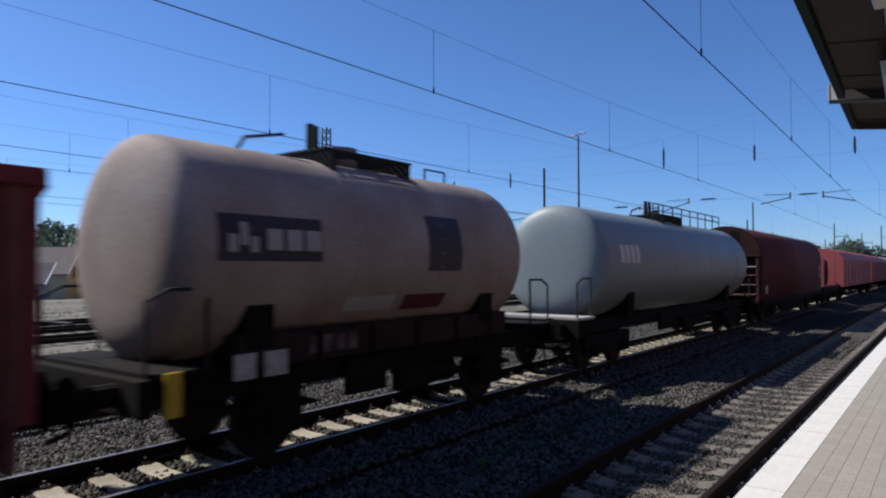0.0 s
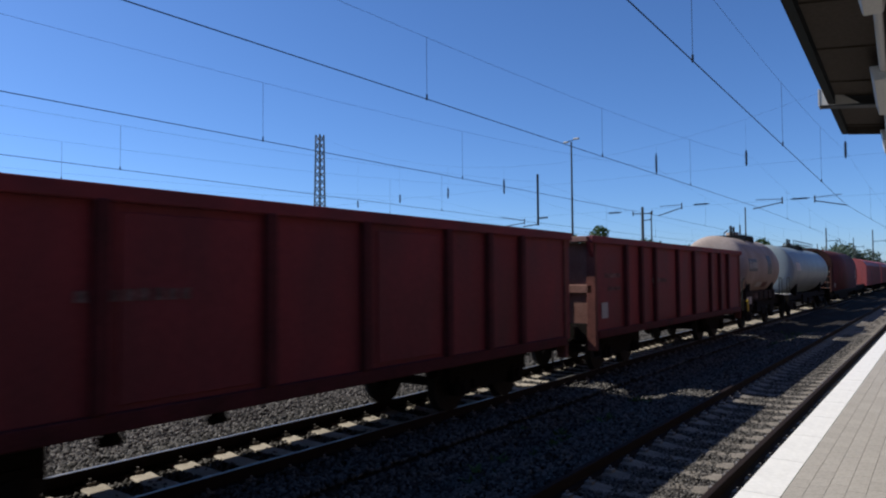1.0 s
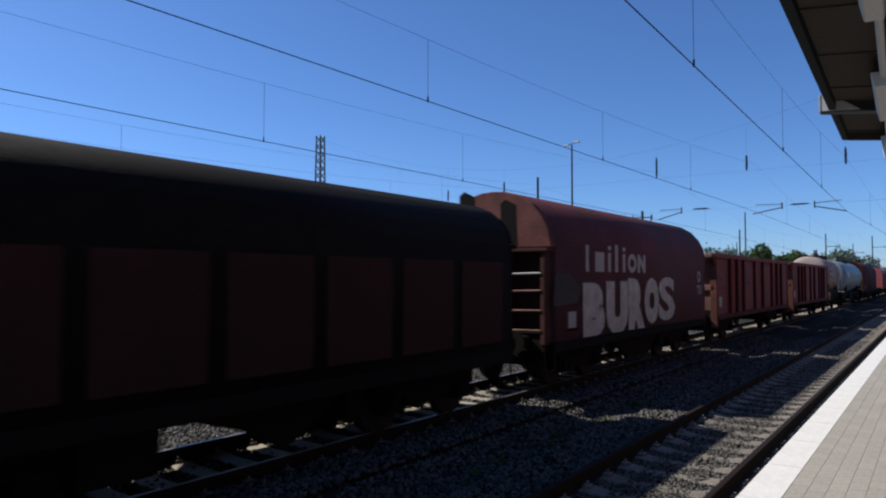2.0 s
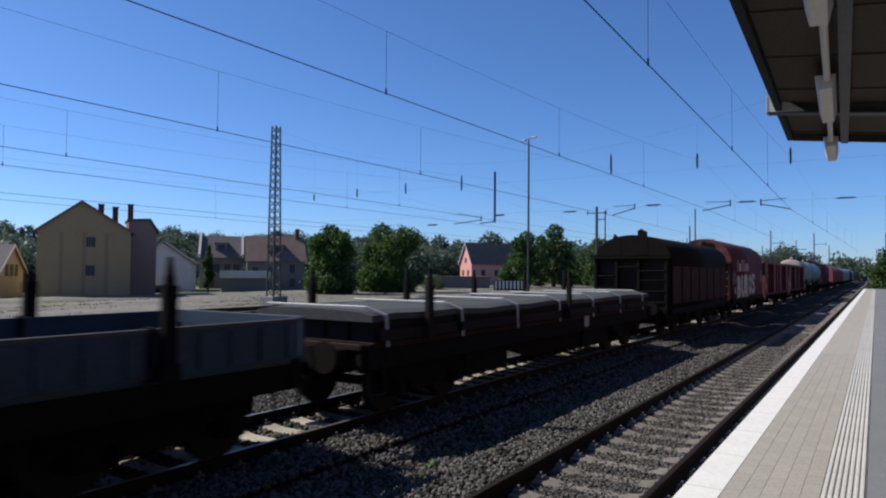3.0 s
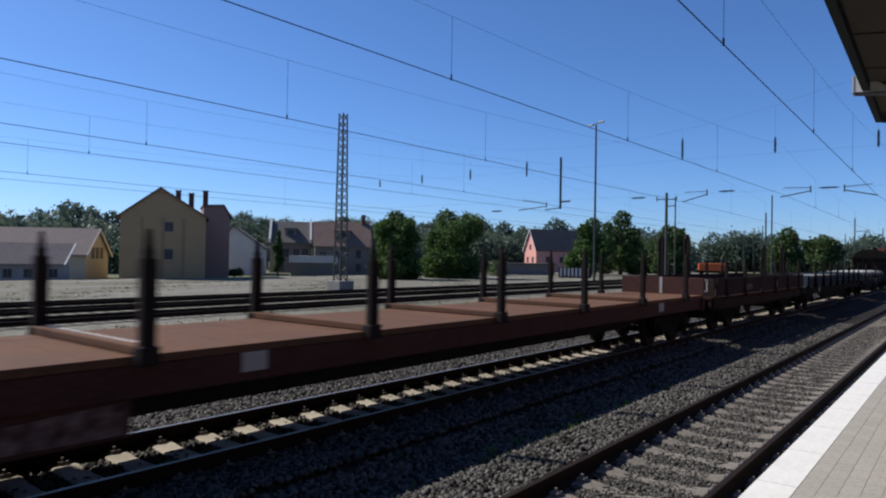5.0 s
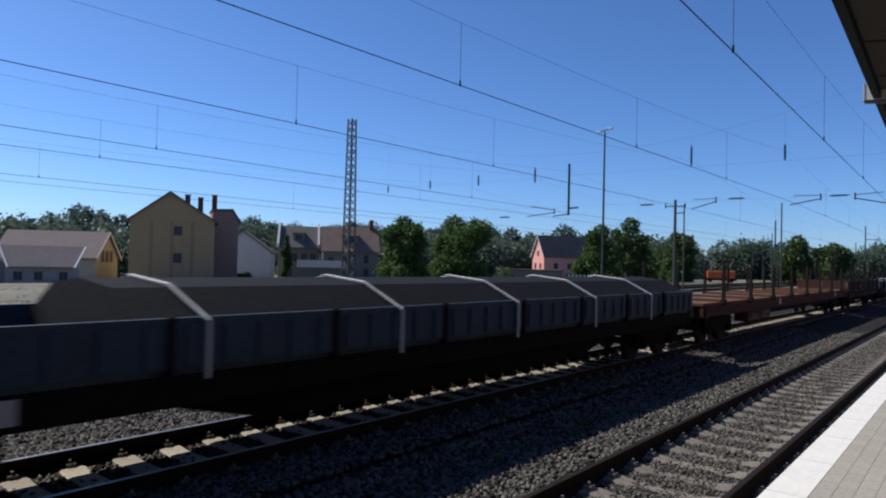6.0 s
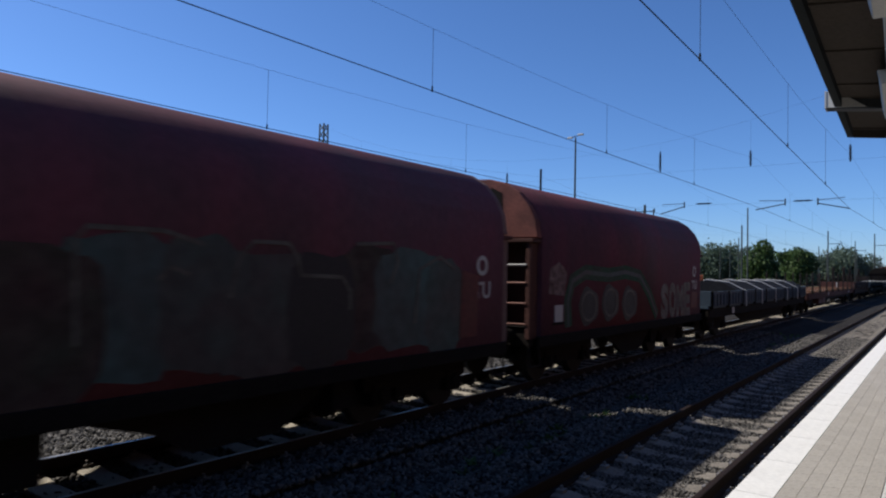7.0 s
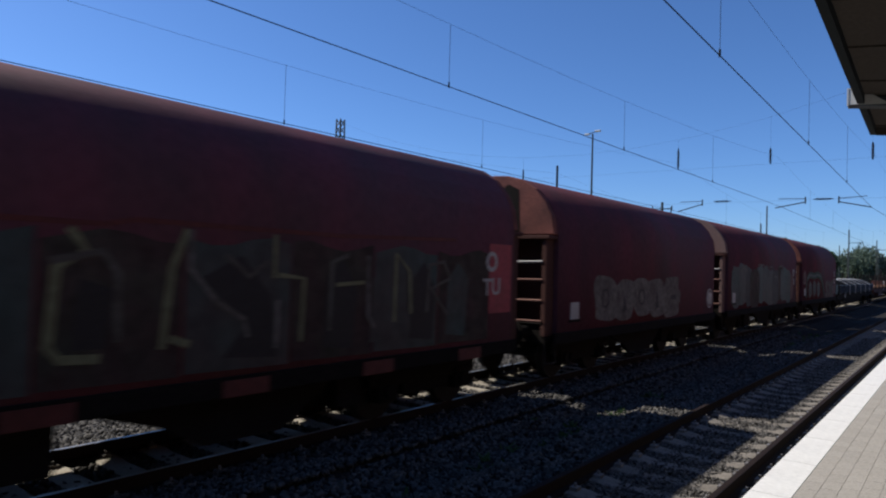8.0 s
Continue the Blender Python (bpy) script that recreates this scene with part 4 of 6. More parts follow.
def wood(x0, y0, x1, y1, h, depth, n, seed, size=0.9):
    r = random.Random(seed)
    blobs = []
    ln = math.hypot(x1 - x0, y1 - y0)
    for i in range(int(ln / 3.2)):
        u = i * 3.2 / ln
        hh = h * (0.70 + 0.28 * r.random() + 0.10 * math.sin(i * 0.4 + seed))
        s = 2.8 + 2.4 * r.random()
        bx, by = x0 + (x1 - x0) * u + r.uniform(-1, 1) * depth, y0 + (y1 - y0) * u + r.uniform(-1, 1) * depth
        blobs.append((bx, by, hh * 0.80 - s * 0.5, s, s, s * 1.1))
        blobs.append((bx + r.uniform(-2, 2), by, hh * 0.40 - 0.6, s * 1.2, s * 1.2, hh * 0.42))
    n = int(n * 1.7)
    vs, fs = leaf_cloud(blobs, n, size, seed, 0.85)
    vs[:, 2] = np.maximum(vs[:, 2], -0.6)
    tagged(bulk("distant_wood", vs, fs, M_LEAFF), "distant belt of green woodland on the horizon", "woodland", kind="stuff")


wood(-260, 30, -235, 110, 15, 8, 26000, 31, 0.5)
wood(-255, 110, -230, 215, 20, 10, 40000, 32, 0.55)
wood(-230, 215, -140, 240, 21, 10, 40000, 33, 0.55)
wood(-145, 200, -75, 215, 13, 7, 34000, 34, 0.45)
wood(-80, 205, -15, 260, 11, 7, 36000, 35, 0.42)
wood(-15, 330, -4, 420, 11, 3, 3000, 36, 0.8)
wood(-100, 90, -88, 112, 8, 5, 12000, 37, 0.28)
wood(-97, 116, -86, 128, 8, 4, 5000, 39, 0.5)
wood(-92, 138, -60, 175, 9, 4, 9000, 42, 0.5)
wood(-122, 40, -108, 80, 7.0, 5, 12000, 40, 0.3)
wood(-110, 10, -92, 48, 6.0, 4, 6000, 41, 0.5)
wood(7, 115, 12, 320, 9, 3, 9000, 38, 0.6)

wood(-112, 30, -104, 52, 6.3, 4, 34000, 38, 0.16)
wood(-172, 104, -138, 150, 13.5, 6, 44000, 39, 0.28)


def tufts(n, seed, x0=-16.8, x1=-58.8, y0=8, y1=118, ground=-0.37, spread=0.16, limit=0.75, label="dry grass tufts in the yard gravel", mt=M_GRASS):
    """Grass tufts in drifts along the tracks."""
    r = np.random.default_rng(seed)
    c = np.stack([x0 + (x1 - x0) * r.random(n), y0 + (y1 - y0) * r.random(n) ** 1.3], -1)
    drift = np.sin(c[:, 0] * 1.35 + 0.6 * np.sin(c[:, 1] * 0.21)) + 0.8 * np.sin(c[:, 1] * 0.33 + c[:, 0] * 0.4) + 0.5 * r.normal(size=n)
    c = c[drift > limit]
    k = 7
    b_ = np.repeat(c, k, 0)
    m_ = len(b_)
    b_ = b_ + r.normal(0, spread, (m_, 2))
    a = r.random(m_) * 6.2832
    h = 0.03 + 0.07 * r.random(m_)
    w = 0.02 + 0.03 * r.random(m_)
    dx, dy = np.cos(a) * w, np.sin(a) * w
    lx, ly = r.normal(0, 0.07, m_), r.normal(0, 0.07, m_)
    z = np.full(m_, ground)
    vs = np.stack([np.stack([b_[:, 0] - dx, b_[:, 1] - dy, z], -1), np.stack([b_[:, 0] + dx, b_[:, 1] + dy, z], -1),
                   np.stack([b_[:, 0] + lx + dx * 0.3, b_[:, 1] + ly + dy * 0.3, z + h], -1), np.stack([b_[:, 0] + lx - dx * 0.3, b_[:, 1] + ly - dy * 0.3, z + h], -1)], 1)
    tagged(bulk("grass_tufts", vs.reshape(-1, 3), np.arange(4 * m_).reshape(m_, 4), mt), label, "grass", kind="stuff")


tufts(9000, 44)
tufts(420, 45, -6.0, -4.4, 4, 34, -0.30, 0.06, 0.6, "small green weeds in the ballast", M_LEAFD)


# ---- the freight train: every wagon's own space has y along the track, z up from the rails, +x towards the platform ----
WAGONS = []


def wagon(name, rear, front, label, category="freight wagon"):
    ob = empty(name, pose(TRAIN, (rear + front) / 2, 0), label=label, category=category, group="wagons of the freight train")
    WAGONS.append((ob, (rear + front) / 2))
    return ob, (front - rear) / 2


def wheel_mesh():
    m = Mesh()
    for a, b_, r0, r1 in ((0.68, 0.71, 0.49, 0.49), (0.71, 0.82, 0.465, 0.455), (0.79, 0.84, 0.16, 0.14)):
        m.tube((a, 0, 0.46), (b_, 0, 0.46), r0, 24, r1)
    return m.data("wheel", M_WHEEL, False)


WHEEL = wheel_mesh()
AXLE = Mesh().tube((-0.7, 0, 0.46), (0.7, 0, 0.46), 0.085, 8).data("axle", M_BOGIE)


def wheelset(parent, y):
    ax = part("axle", AXLE, None, parent, m=pose(0, y, 0))
    part("wheel", WHEEL, None, parent, m=pose(0, y, 0))
    part("wheel", WHEEL, None, parent, m=pose(0, y, 0, 0, 0, 180))


def bogie_frame():
    m = Mesh()
    for s in (-1, 1):
        a, b_ = sorted((s * 0.93, s * 1.07))
        m.prism([(a, 0.52), (b_, 0.52), (b_, 0.80), (a, 0.80)], -1.25, 1.25)
        m.box(a, b_, -0.55, 0.55, 0.36, 0.55)
        for y in (-0.9, 0.9):
            m.box(a - 0.02, b_ + 0.04, y - 0.19, y + 0.19, 0.30, 0.64)
            m.tube((a, y, 0.46), (s * 1.16, y, 0.46), 0.11, 10)
        for y in (-0.28, -0.09, 0.09, 0.28):
            m.tube(((a + b_) / 2, y, 0.42), ((a + b_) / 2, y, 0.78), 0.075, 8)
    m.box(-0.95, 0.95, -0.22, 0.22, 0.56, 0.86)
    return m.data("bogie", M_BOGIE)


BOGIE = bogie_frame()


def bogie(parent, y):
    b_ = part("bogie", BOGIE, None, parent, "grimy two-axle bogie", m=pose(0, y, 0))
    for d in (-0.9, 0.9):
        wheelset(b_, d)


def ends(parent, h, mt=None, yellow=False):
    """Headstocks, buffers and couplings at both ends (half length h)."""
    mt = mt or M_BOGIE
    for s in (-1, 1):
        y = s * h
        hs = Mesh().box(-1.32, 1.32, min(y, y - s * 0.16), max(y, y - s * 0.16), 0.84, 1.22)
        part("headstock", hs, mt, parent, bevel=0.015)
        for x in (-0.875, 0.875):
            bf = Mesh().tube((x, y, 1.05), (x, y + s * 0.30, 1.05), 0.12, 12)
            bf.tube((x, y + s * 0.28, 1.05), (x, y + s * 0.46, 1.05), 0.085, 12)
            bf.tube((x, y + s * 0.45, 1.05), (x, y + s * 0.49, 1.05), 0.24, 16)
            part("buffer", bf, M_BOGIE, parent)
        cp = Mesh().tube((0, y, 1.02), (0, y + s * 0.3, 1.0), 0.05, 6).tube((0, y + s * 0.3, 1.0), (0, y + s * 0.5, 0.82), 0.035, 6)
        hose = Mesh().path([(0.3, y, 0.95), (0.32, y + s * 0.2, 0.62), (0.3, y + s * 0.45, 0.55)], 0.03, 6)
        part("coupling", cp, M_WHEEL, parent)
        part("brake_hose", hose, M_BOGIE, parent)
        st = Mesh().path([(1.28, y - s * 0.02, 0.9), (1.33, y - s * 0.02, 0.45), (1.33, y - s * 0.42, 0.45), (1.28, y - s * 0.42, 0.9)], 0.018, 6)
        part("step", st, M_WHEEL, parent)
        if yellow and s < 0:
            part("handbrake_plate", Mesh().box(1.36, 1.40, y + 0.24, y + 0.42, 0.82, 1.28), M_YELLOW, parent, "yellow plate", bevel=0.01)


def label_plate(parent, x, y, z, w, h, mt=M_SIGNW, name="data_panel"):
    p_ = part(name, Mesh().box(x, x + 0.012, y - w / 2, y + w / 2, z - h / 2, z + h / 2), mt, parent, "pale data panel")
    return p_


def bars(parent, x, y0, z0, w, h, n, mt, seed, name="marking_bar", label="plain painted bar"):
    """Writing that stays a row of plain bars."""
    r = random.Random(seed)
    step = w / n
    for i in range(n):
        hh = h * (0.8 + 0.2 * r.random())
        part(name, Mesh().box(x, x + 0.006, y0 + i * step, y0 + (i + 0.68) * step, z0, z0 + hh), mt, parent, label if i == 0 else "")


def words(parent, x, y0, y1, z0, z1, text, fill, thick, name="sprayed_letter", label="spray-painted letter", wide=0.94):
    """Letters from the built-in font, one mesh each, fitted between y0 and y1."""
    step = (y1 - y0) / len(text)
    for i, ch in enumerate(text):
        cu = bpy.data.curves.new(name, "FONT")
        cu.body, cu.offset, cu.extrude, cu.resolution_u = ch, thick, 0.0, 3
        tmp = bpy.data.objects.new(name, cu)
        me = bpy.data.meshes.new_from_object(tmp)
        bpy.data.objects.remove(tmp)
        co = np.array([v.co[:] for v in me.vertices])
        lo_, hi_ = co.min(0), co.max(0)
        for v in me.vertices:
            u, k = (v.co.x - lo_[0]) / (hi_[0] - lo_[0]), (v.co.y - lo_[1]) / (hi_[1] - lo_[1])
            v.co = (0.0, y0 + step * (i + 0.03 + wide * u), z0 + (z1 - z0) * k * (1 + 0.05 * math.sin(2.3 * i)))
        bm = bmesh.new()
        bm.from_mesh(me)
        ex = bmesh.ops.extrude_face_region(bm, geom=bm.faces[:])
        bmesh.ops.translate(bm, vec=(0.004, 0, 0), verts=[g_ for g_ in ex["geom"] if isinstance(g_, bmesh.types.BMVert)])
        bmesh.ops.recalc_face_normals(bm, faces=bm.faces)
        bm.to_mesh(me)
        bm.free()
        me.polygons.foreach_set("use_smooth", [False] * len(me.polygons))
        me.materials.clear()
        me.materials.append(fill)
        part(name, me, None, parent, label, m=pose(x + 0.0011 * (i % 2), 0, 0))


def tag_letters(parent, x, y0, y1, z0, z1, n, fill, line, seed):
    """Sprayed block shapes: rounded slabs with an outline and a dark core, all different."""
    r = random.Random(seed)
    step = (y1 - y0) / n
    for i in range(n):
        c = y0 + (i + 0.5) * step
        w = step * (0.54 + 0.05 * r.random())
        zb, zt = z0 + r.uniform(-0.06, 0.10), z1 + r.uniform(-0.08, 0.05)
        lean = r.uniform(-0.12, 0.12)
        out = []
        for k in range(28):
            a = 6.28318 * k / 28
            ca, sa = math.cos(a), math.sin(a)
            e = 0.55
            py = math.copysign(abs(ca) ** e, ca)
            pz = math.copysign(abs(sa) ** e, sa)
            wob = 1 + 0.09 * math.sin(3 * a + seed + i * 2.1) + 0.06 * math.sin(5 * a + i)
            out.append((c + (py * wob) * w + lean * pz, (zb + zt) / 2 + pz * (zt - zb) / 2 * (1 + 0.04 * math.sin(4 * a + i))))
        d = i % 3 * 0.0012
        b_ = part("sprayed_shape", Mesh().plate(out, x + d, 0.004), fill, parent, "spray-painted block shape")
        cz, ch = (zb + zt) / 2, (zt - zb)
        kind = r.choice((0, 1, 2, 3))
        ln = Mesh()
        if kind == 0:
            ln.ring(c, cz, w * 0.34, ch * 0.22, 0.05, x + d + 0.004, 0.003)
        elif kind == 1:
            ln.box(x + d + 0.004, x + d + 0.007, c - w * 0.12, c + w * 0.12, zb + ch * 0.06, zb + ch * 0.5)
        elif kind == 2:
            ln.box(x + d + 0.004, x + d + 0.007, c - w * 0.1, c + w * 0.6, cz - ch * 0.06, cz + ch * 0.05)
        else:
            ln.plate([(c - w * 0.2, cz - ch * 0.3), (c + w * 0.2, cz - ch * 0.25), (c, cz + ch * 0.15)], x + d + 0.004, 0.003)
        part("sprayed_core", ln, line, b_, "dark spray outline")


def stroke(parent, x, pts, width, mt, label="thin spray line"):
    part("sprayed_line", Mesh().ribbon(pts, x, width), mt, parent, label)


def patch(parent, x, pts, mt, label):
    part("sprayed_patch", Mesh().plate(pts, x, 0.003), mt, parent, label)


# open box wagons
def gondola(rear, front, label, seed):
    w, h = wagon("open_box_wagon", rear, front, label)
    ends(w, h - 0.25)
    bogie(w, h - 2.6)
    bogie(w, 2.6 - h)
    part("floor", Mesh().box(-1.36, 1.36, -h + 0.3, h - 0.3, 1.10, 1.2), M_RED, w)
    part("underframe", Mesh().box(-0.5, 0.5, -h + 0.4, h - 0.4, 0.72, 1.10), M_BOGIE, w)
    for s in (-1, 1):
        a, b_ = sorted((s * 1.36, s * 1.40))
        sd = part("side_wall", Mesh().box(a, b_, -h + 0.3, h - 0.05, 1.0, 3.12), M_RED, w)
        part("top_rail", Mesh().box(s * 1.43 - 0.09, s * 1.43 + 0.05, -h + 0.02, h - 0.02, 3.04, 3.2), M_RED, sd, bevel=0.02)
        a2, b2 = sorted((s * 1.30, s * 1.47))
        part("side_sill", Mesh().box(a2, b2, -h + 0.3, h - 0.3, 0.88, 1.06), M_REDPOST, sd, bevel=0.015)
        for f in (0.145, 0.22, 0.295, 0.435, 0.55, 0.685, 0.77, 0.85):
            y = -h + f * 2 * h
            q0, q1 = sorted((s * 1.40, s * 1.50))
            part("side_post", Mesh().box(q0, q1, y - 0.075, y + 0.075, 1.06, 3.06), M_REDPOST, sd, bevel=0.02)
        for f0, f1 in ((0.30, 0.43), (0.56, 0.68)):
            y0, y1 = -h + f0 * 2 * h + 0.12, -h + f1 * 2 * h - 0.12
            q0, q1 = sorted((s * 1.40, s * 1.425))
            part("side_door", Mesh().box(q0, q1, y0, y1, 1.12, 2.95), M_RED, sd, bevel=0.01)
    for s in (-1, 1):
        y = s * (h - 0.32)
        ew = part("end_wall", Mesh().box(-1.36, 1.36, min(y, y + s * 0.05), max(y, y + s * 0.05), 1.2, 3.05), M_ENDPALE, w)
        yo = s * (h - 0.20)
        yt = s * (h + 0.04)
        part("end_top_rail", Mesh().box(-1.36, 1.36, min(y, yt), max(y, yt), 3.06, 3.19), M_ENDPALE, ew, bevel=0.02)
        part("end_beam", Mesh().box(-1.36, 1.36, min(y, yo), max(y, yo), 1.9, 2.1), M_ENDPALE, ew, bevel=0.02)
        for x in (-1.36, -0.52, 0.42):
            part("end_post", Mesh().box(x, x + 0.13, min(y, yo + s * 0.03), max(y, yo + s * 0.03), 0.95, 3.06), M_ENDPALE, ew, bevel=0.015)
        for x in (-1.40, 1.32):
            tri = [(x, yo, 2.72), (x, yo, 3.06), (x, yt, 3.06), (x, yt - s * 0.06, 2.98)]
            part("corner_gusset", Mesh().add(tri + [(a_ + 0.08, b_, c_) for a_, b_, c_ in tri], [(0, 1, 2, 3), (7, 6, 5, 4), (0, 4, 5, 1), (1, 5, 6, 2), (2, 6, 7, 3), (3, 7, 4, 0)]), M_RED, ew)
        part("corner_post", Mesh().box(1.22, 1.44, min(y, yo), max(y, yo), 0.62, 3.05), M_REDEND, ew, bevel=0.015)
    label_plate(w, 1.41, -h + 0.75, 1.5, 0.34, 0.36)
    bars(w, 1.43, -h + 3.9, 2.1, 1.2, 0.13, 8, M_GRAF, seed)
    bars(w, 1.402, -h + 0.8, 2.25, 1.0, 0.12, 6, M_GRAF, seed + 1)
    bars(w, 1.402, -h + 1.0, 1.95, 0.8, 0.10, 7, M_GRAF, seed + 2)
    for y in (-2.6, -1.4, 1.4, 2.6):
        hg = Mesh().box(1.05, 1.25, y - 0.05, y + 0.05, 0.72, 0.9).tube((1.15, y - 0.12, 0.74), (1.15, y + 0.12, 0.74), 0.05, 8)
        part("door_gear", hg, M_BOGIE, w)
    return w


# tank wagons
def tank(rear, front, shell0, shell1, r, cz, mt, label, two_axle):
    w, h = wagon("tank_wagon", rear, front, label, "tank wagon")
    c = (rear + front) / 2
    y0, y1 = shell0 - c, shell1 - c
    ends(w, h, yellow=two_axle)
    n = 40
    dome = 0.30
    prof = [(y0 + dome * (1 - math.cos(k / 8 * math.pi / 2)), max(0.02, r * math.sin(k / 8 * math.pi / 2) ** 0.42)) for k in range(9)]
    prof += [(y1 - dome * (1 - math.cos((8 - k) / 8 * math.pi / 2)), max(0.02, r * math.sin((8 - k) / 8 * math.pi / 2) ** 0.42)) for k in range(9)]
    vs = [(rr * math.cos(6.28318 * i / n), y, cz + rr * math.sin(6.28318 * i / n)) for y, rr in prof for i in range(n)]
    fs = [(k * n + i, k * n + (i + 1) % n, (k + 1) * n + (i + 1) % n, (k + 1) * n + i) for k in range(len(prof) - 1) for i in range(n)]
    sh = part("tank_shell", Mesh().add(vs, fs + [tuple(range(n)), tuple(range((len(prof) - 1) * n, len(prof) * n))]), mt, w, smooth=True)
    for f in (0.12, 0.37, 0.63, 0.88):
        y = y0 + (y1 - y0) * f
        vs = [(rr * math.cos(6.28318 * i / n), yy, cz + rr * math.sin(6.28318 * i / n)) for yy, rr in ((y - 0.03, r - 0.01), (y - 0.02, r + 0.006), (y + 0.02, r + 0.006), (y + 0.03, r - 0.01)) for i in range(n)]
        part("weld_seam", Mesh().add(vs, [(k * n + i, k * n + (i + 1) % n, (k + 1) * n + (i + 1) % n, (k + 1) * n + i) for k in range(3) for i in range(n)]), mt, sh, smooth=True)
    for s in (-1, 1):
        part("sole_bar", Mesh().box(s * 0.95 - 0.1, s * 0.95 + 0.1, -h + 0.17, h - 0.17, 0.86, 1.16), M_BOGIE, w)
    for f in (-0.75, -0.25, 0.25, 0.75):
        part("cross_bar", Mesh().box(-0.845, 0.845, f * h - 0.08, f * h + 0.08, 0.9, 1.1), M_BOGIE, w)
    for f in (0.16, 0.84):
        y = y0 + (y1 - y0) * f
        part("saddle", Mesh().prism([(-1.15, 1.1), (1.15, 1.1), (1.18, cz - 0.62), (0.7, cz - 1.10), (-0.7, cz - 1.10), (-1.18, cz - 0.62)], y - 0.2, y + 0.2), M_BOGIE, w)
    top = cz + r
    ym = (y0 + y1) / 2
    # walkway and manhole on top
    for i in range(11):
        part("walkway_slat", Mesh().box(-0.72 + 0.13 * i, -0.65 + 0.13 * i, ym - 0.95, ym + 1.0, top + 0.08, top + 0.12), M_STEELD, w, "grey walkway slat")
    for y in (ym - 0.8, ym + 0.85):
        part("walkway_bearer", Mesh().box(-0.72, 0.72, y - 0.03, y + 0.03, top - 0.22, top + 0.078), M_STEELD, w)
    part("manhole", Mesh().tube((0, ym, top - 0.1), (0, ym, top + 0.28), 0.28, 16), mt, w)
    vl = Mesh().tube((0.1, ym - 0.7, top), (0.1, ym - 0.7, top + 0.55), 0.06, 8).tube((0.22, ym - 0.7, top), (0.22, ym - 0.7, top + 0.5), 0.05, 8)
    part("vent_valve", vl, M_STEELD, w)
    rl = Mesh().path([(0.1, ym - 2.0, top - 0.02), (0.1, ym - 1.85, top + 0.18), (0.1, ym - 1.2, top + 0.32)], 0.025, 6)
    part("hand_rail", rl, M_STEELD, w)
    rl = Mesh().path([(0.0, ym + 2.15, top - 0.02), (0.0, ym + 2.15, top + 0.22), (0.0, ym + 2.75, top + 0.22), (0.0, ym + 2.75, top - 0.02)], 0.02, 6)
    part("hand_rail", rl, M_STEELD, w)
    # platform with railings at both ends
    for s in (-1, 1):
        y = s * (h - 0.12)
        pf = Mesh().box(-1.3, 1.3, min(y, y - s * 0.75), max(y, y - s * 0.75), 1.222, 1.27)
        part("end_platform", pf, M_SIGNW if (not two_axle and s < 0) else M_BOGIE, w, "flat end platform")
        for x in (-1.22, 1.22):
            part("platform_railing", Mesh().path([(x, y, 1.27), (x, y, 2.0), (x, y - s * 0.25, 2.12), (x, y - s * 0.7, 2.12), (x, y - s * 0.7, 1.27)], 0.022, 6), M_STEELD, w)
        part("cross_railing", Mesh().path([(-1.22, y, 1.7), (-0.4, y, 1.7)], 0.02, 6), M_STEELD, w)
    # gear below the shell
    part("valve_box", Mesh().box(1.06, 1.16, -h * 0.30, -h * 0.12, 0.62, 1.1), M_BOGIE, w, bevel=0.01)
    part("brake_cylinder", Mesh().box(0.95, 1.15, -0.2, 0.5, 0.50, 0.85), M_BOGIE, w, bevel=0.03)
    part("air_tank", Mesh().tube((0.85, h * 0.12, 0.66), (0.85, h * 0.32, 0.66), 0.18, 12), M_BOGIE, w)
    if two_axle:
        for y in (-h * 0.55, h * 0.55):
            wheelset(w, y)
            for s in (-1, 1):
                sp = Mesh()
                for k in range(5):
                    ln = 0.62 - k * 0.1
                    sp.box(s * 1.02 - 0.06, s * 1.02 + 0.06, y - ln, y + ln, 0.60 + 0.035 * k, 0.634 + 0.035 * k)
                sp.box(s * 1.02 - 0.09, s * 1.02 + 0.09, y - 0.16, y + 0.16, 0.32, 0.62)
                part("leaf_spring", sp, M_BOGIE, w)
                part("axle_guard", Mesh().box(s * 1.05 - 0.02, s * 1.05 + 0.02, y - 0.35, y + 0.35, 0.3, 0.95), M_BOGIE, w)
    else:
        bogie(w, h - 2.2)
        bogie(w, 2.2 - h)
    return w, sh, c


def tank_panel(parent, y0, y1, z0, z1, r, cz, mt, name, label, lift=0.006):
    """A painted field that follows the shell's curve."""
    m = Mesh()
    k = 8
    vs = []
    for i in range(k + 1):
        z = z0 + (z1 - z0) * i / k
        for d in (lift - 0.004, lift):
            x = math.sqrt(max(0.01, (r + d) ** 2 - (z - cz) ** 2))
            vs += [(x, y0, z), (x, y1, z)]
    fs = []
    for i in range(k):
        a = 4 * i
        fs += [(a + 2, a + 3, a + 7, a + 6), (a, a + 4, a + 5, a + 1), (a, a + 2, a + 6, a + 4), (a + 1, a + 5, a + 7, a + 3)]
    part(name, m.add(vs, fs), mt, parent, label)


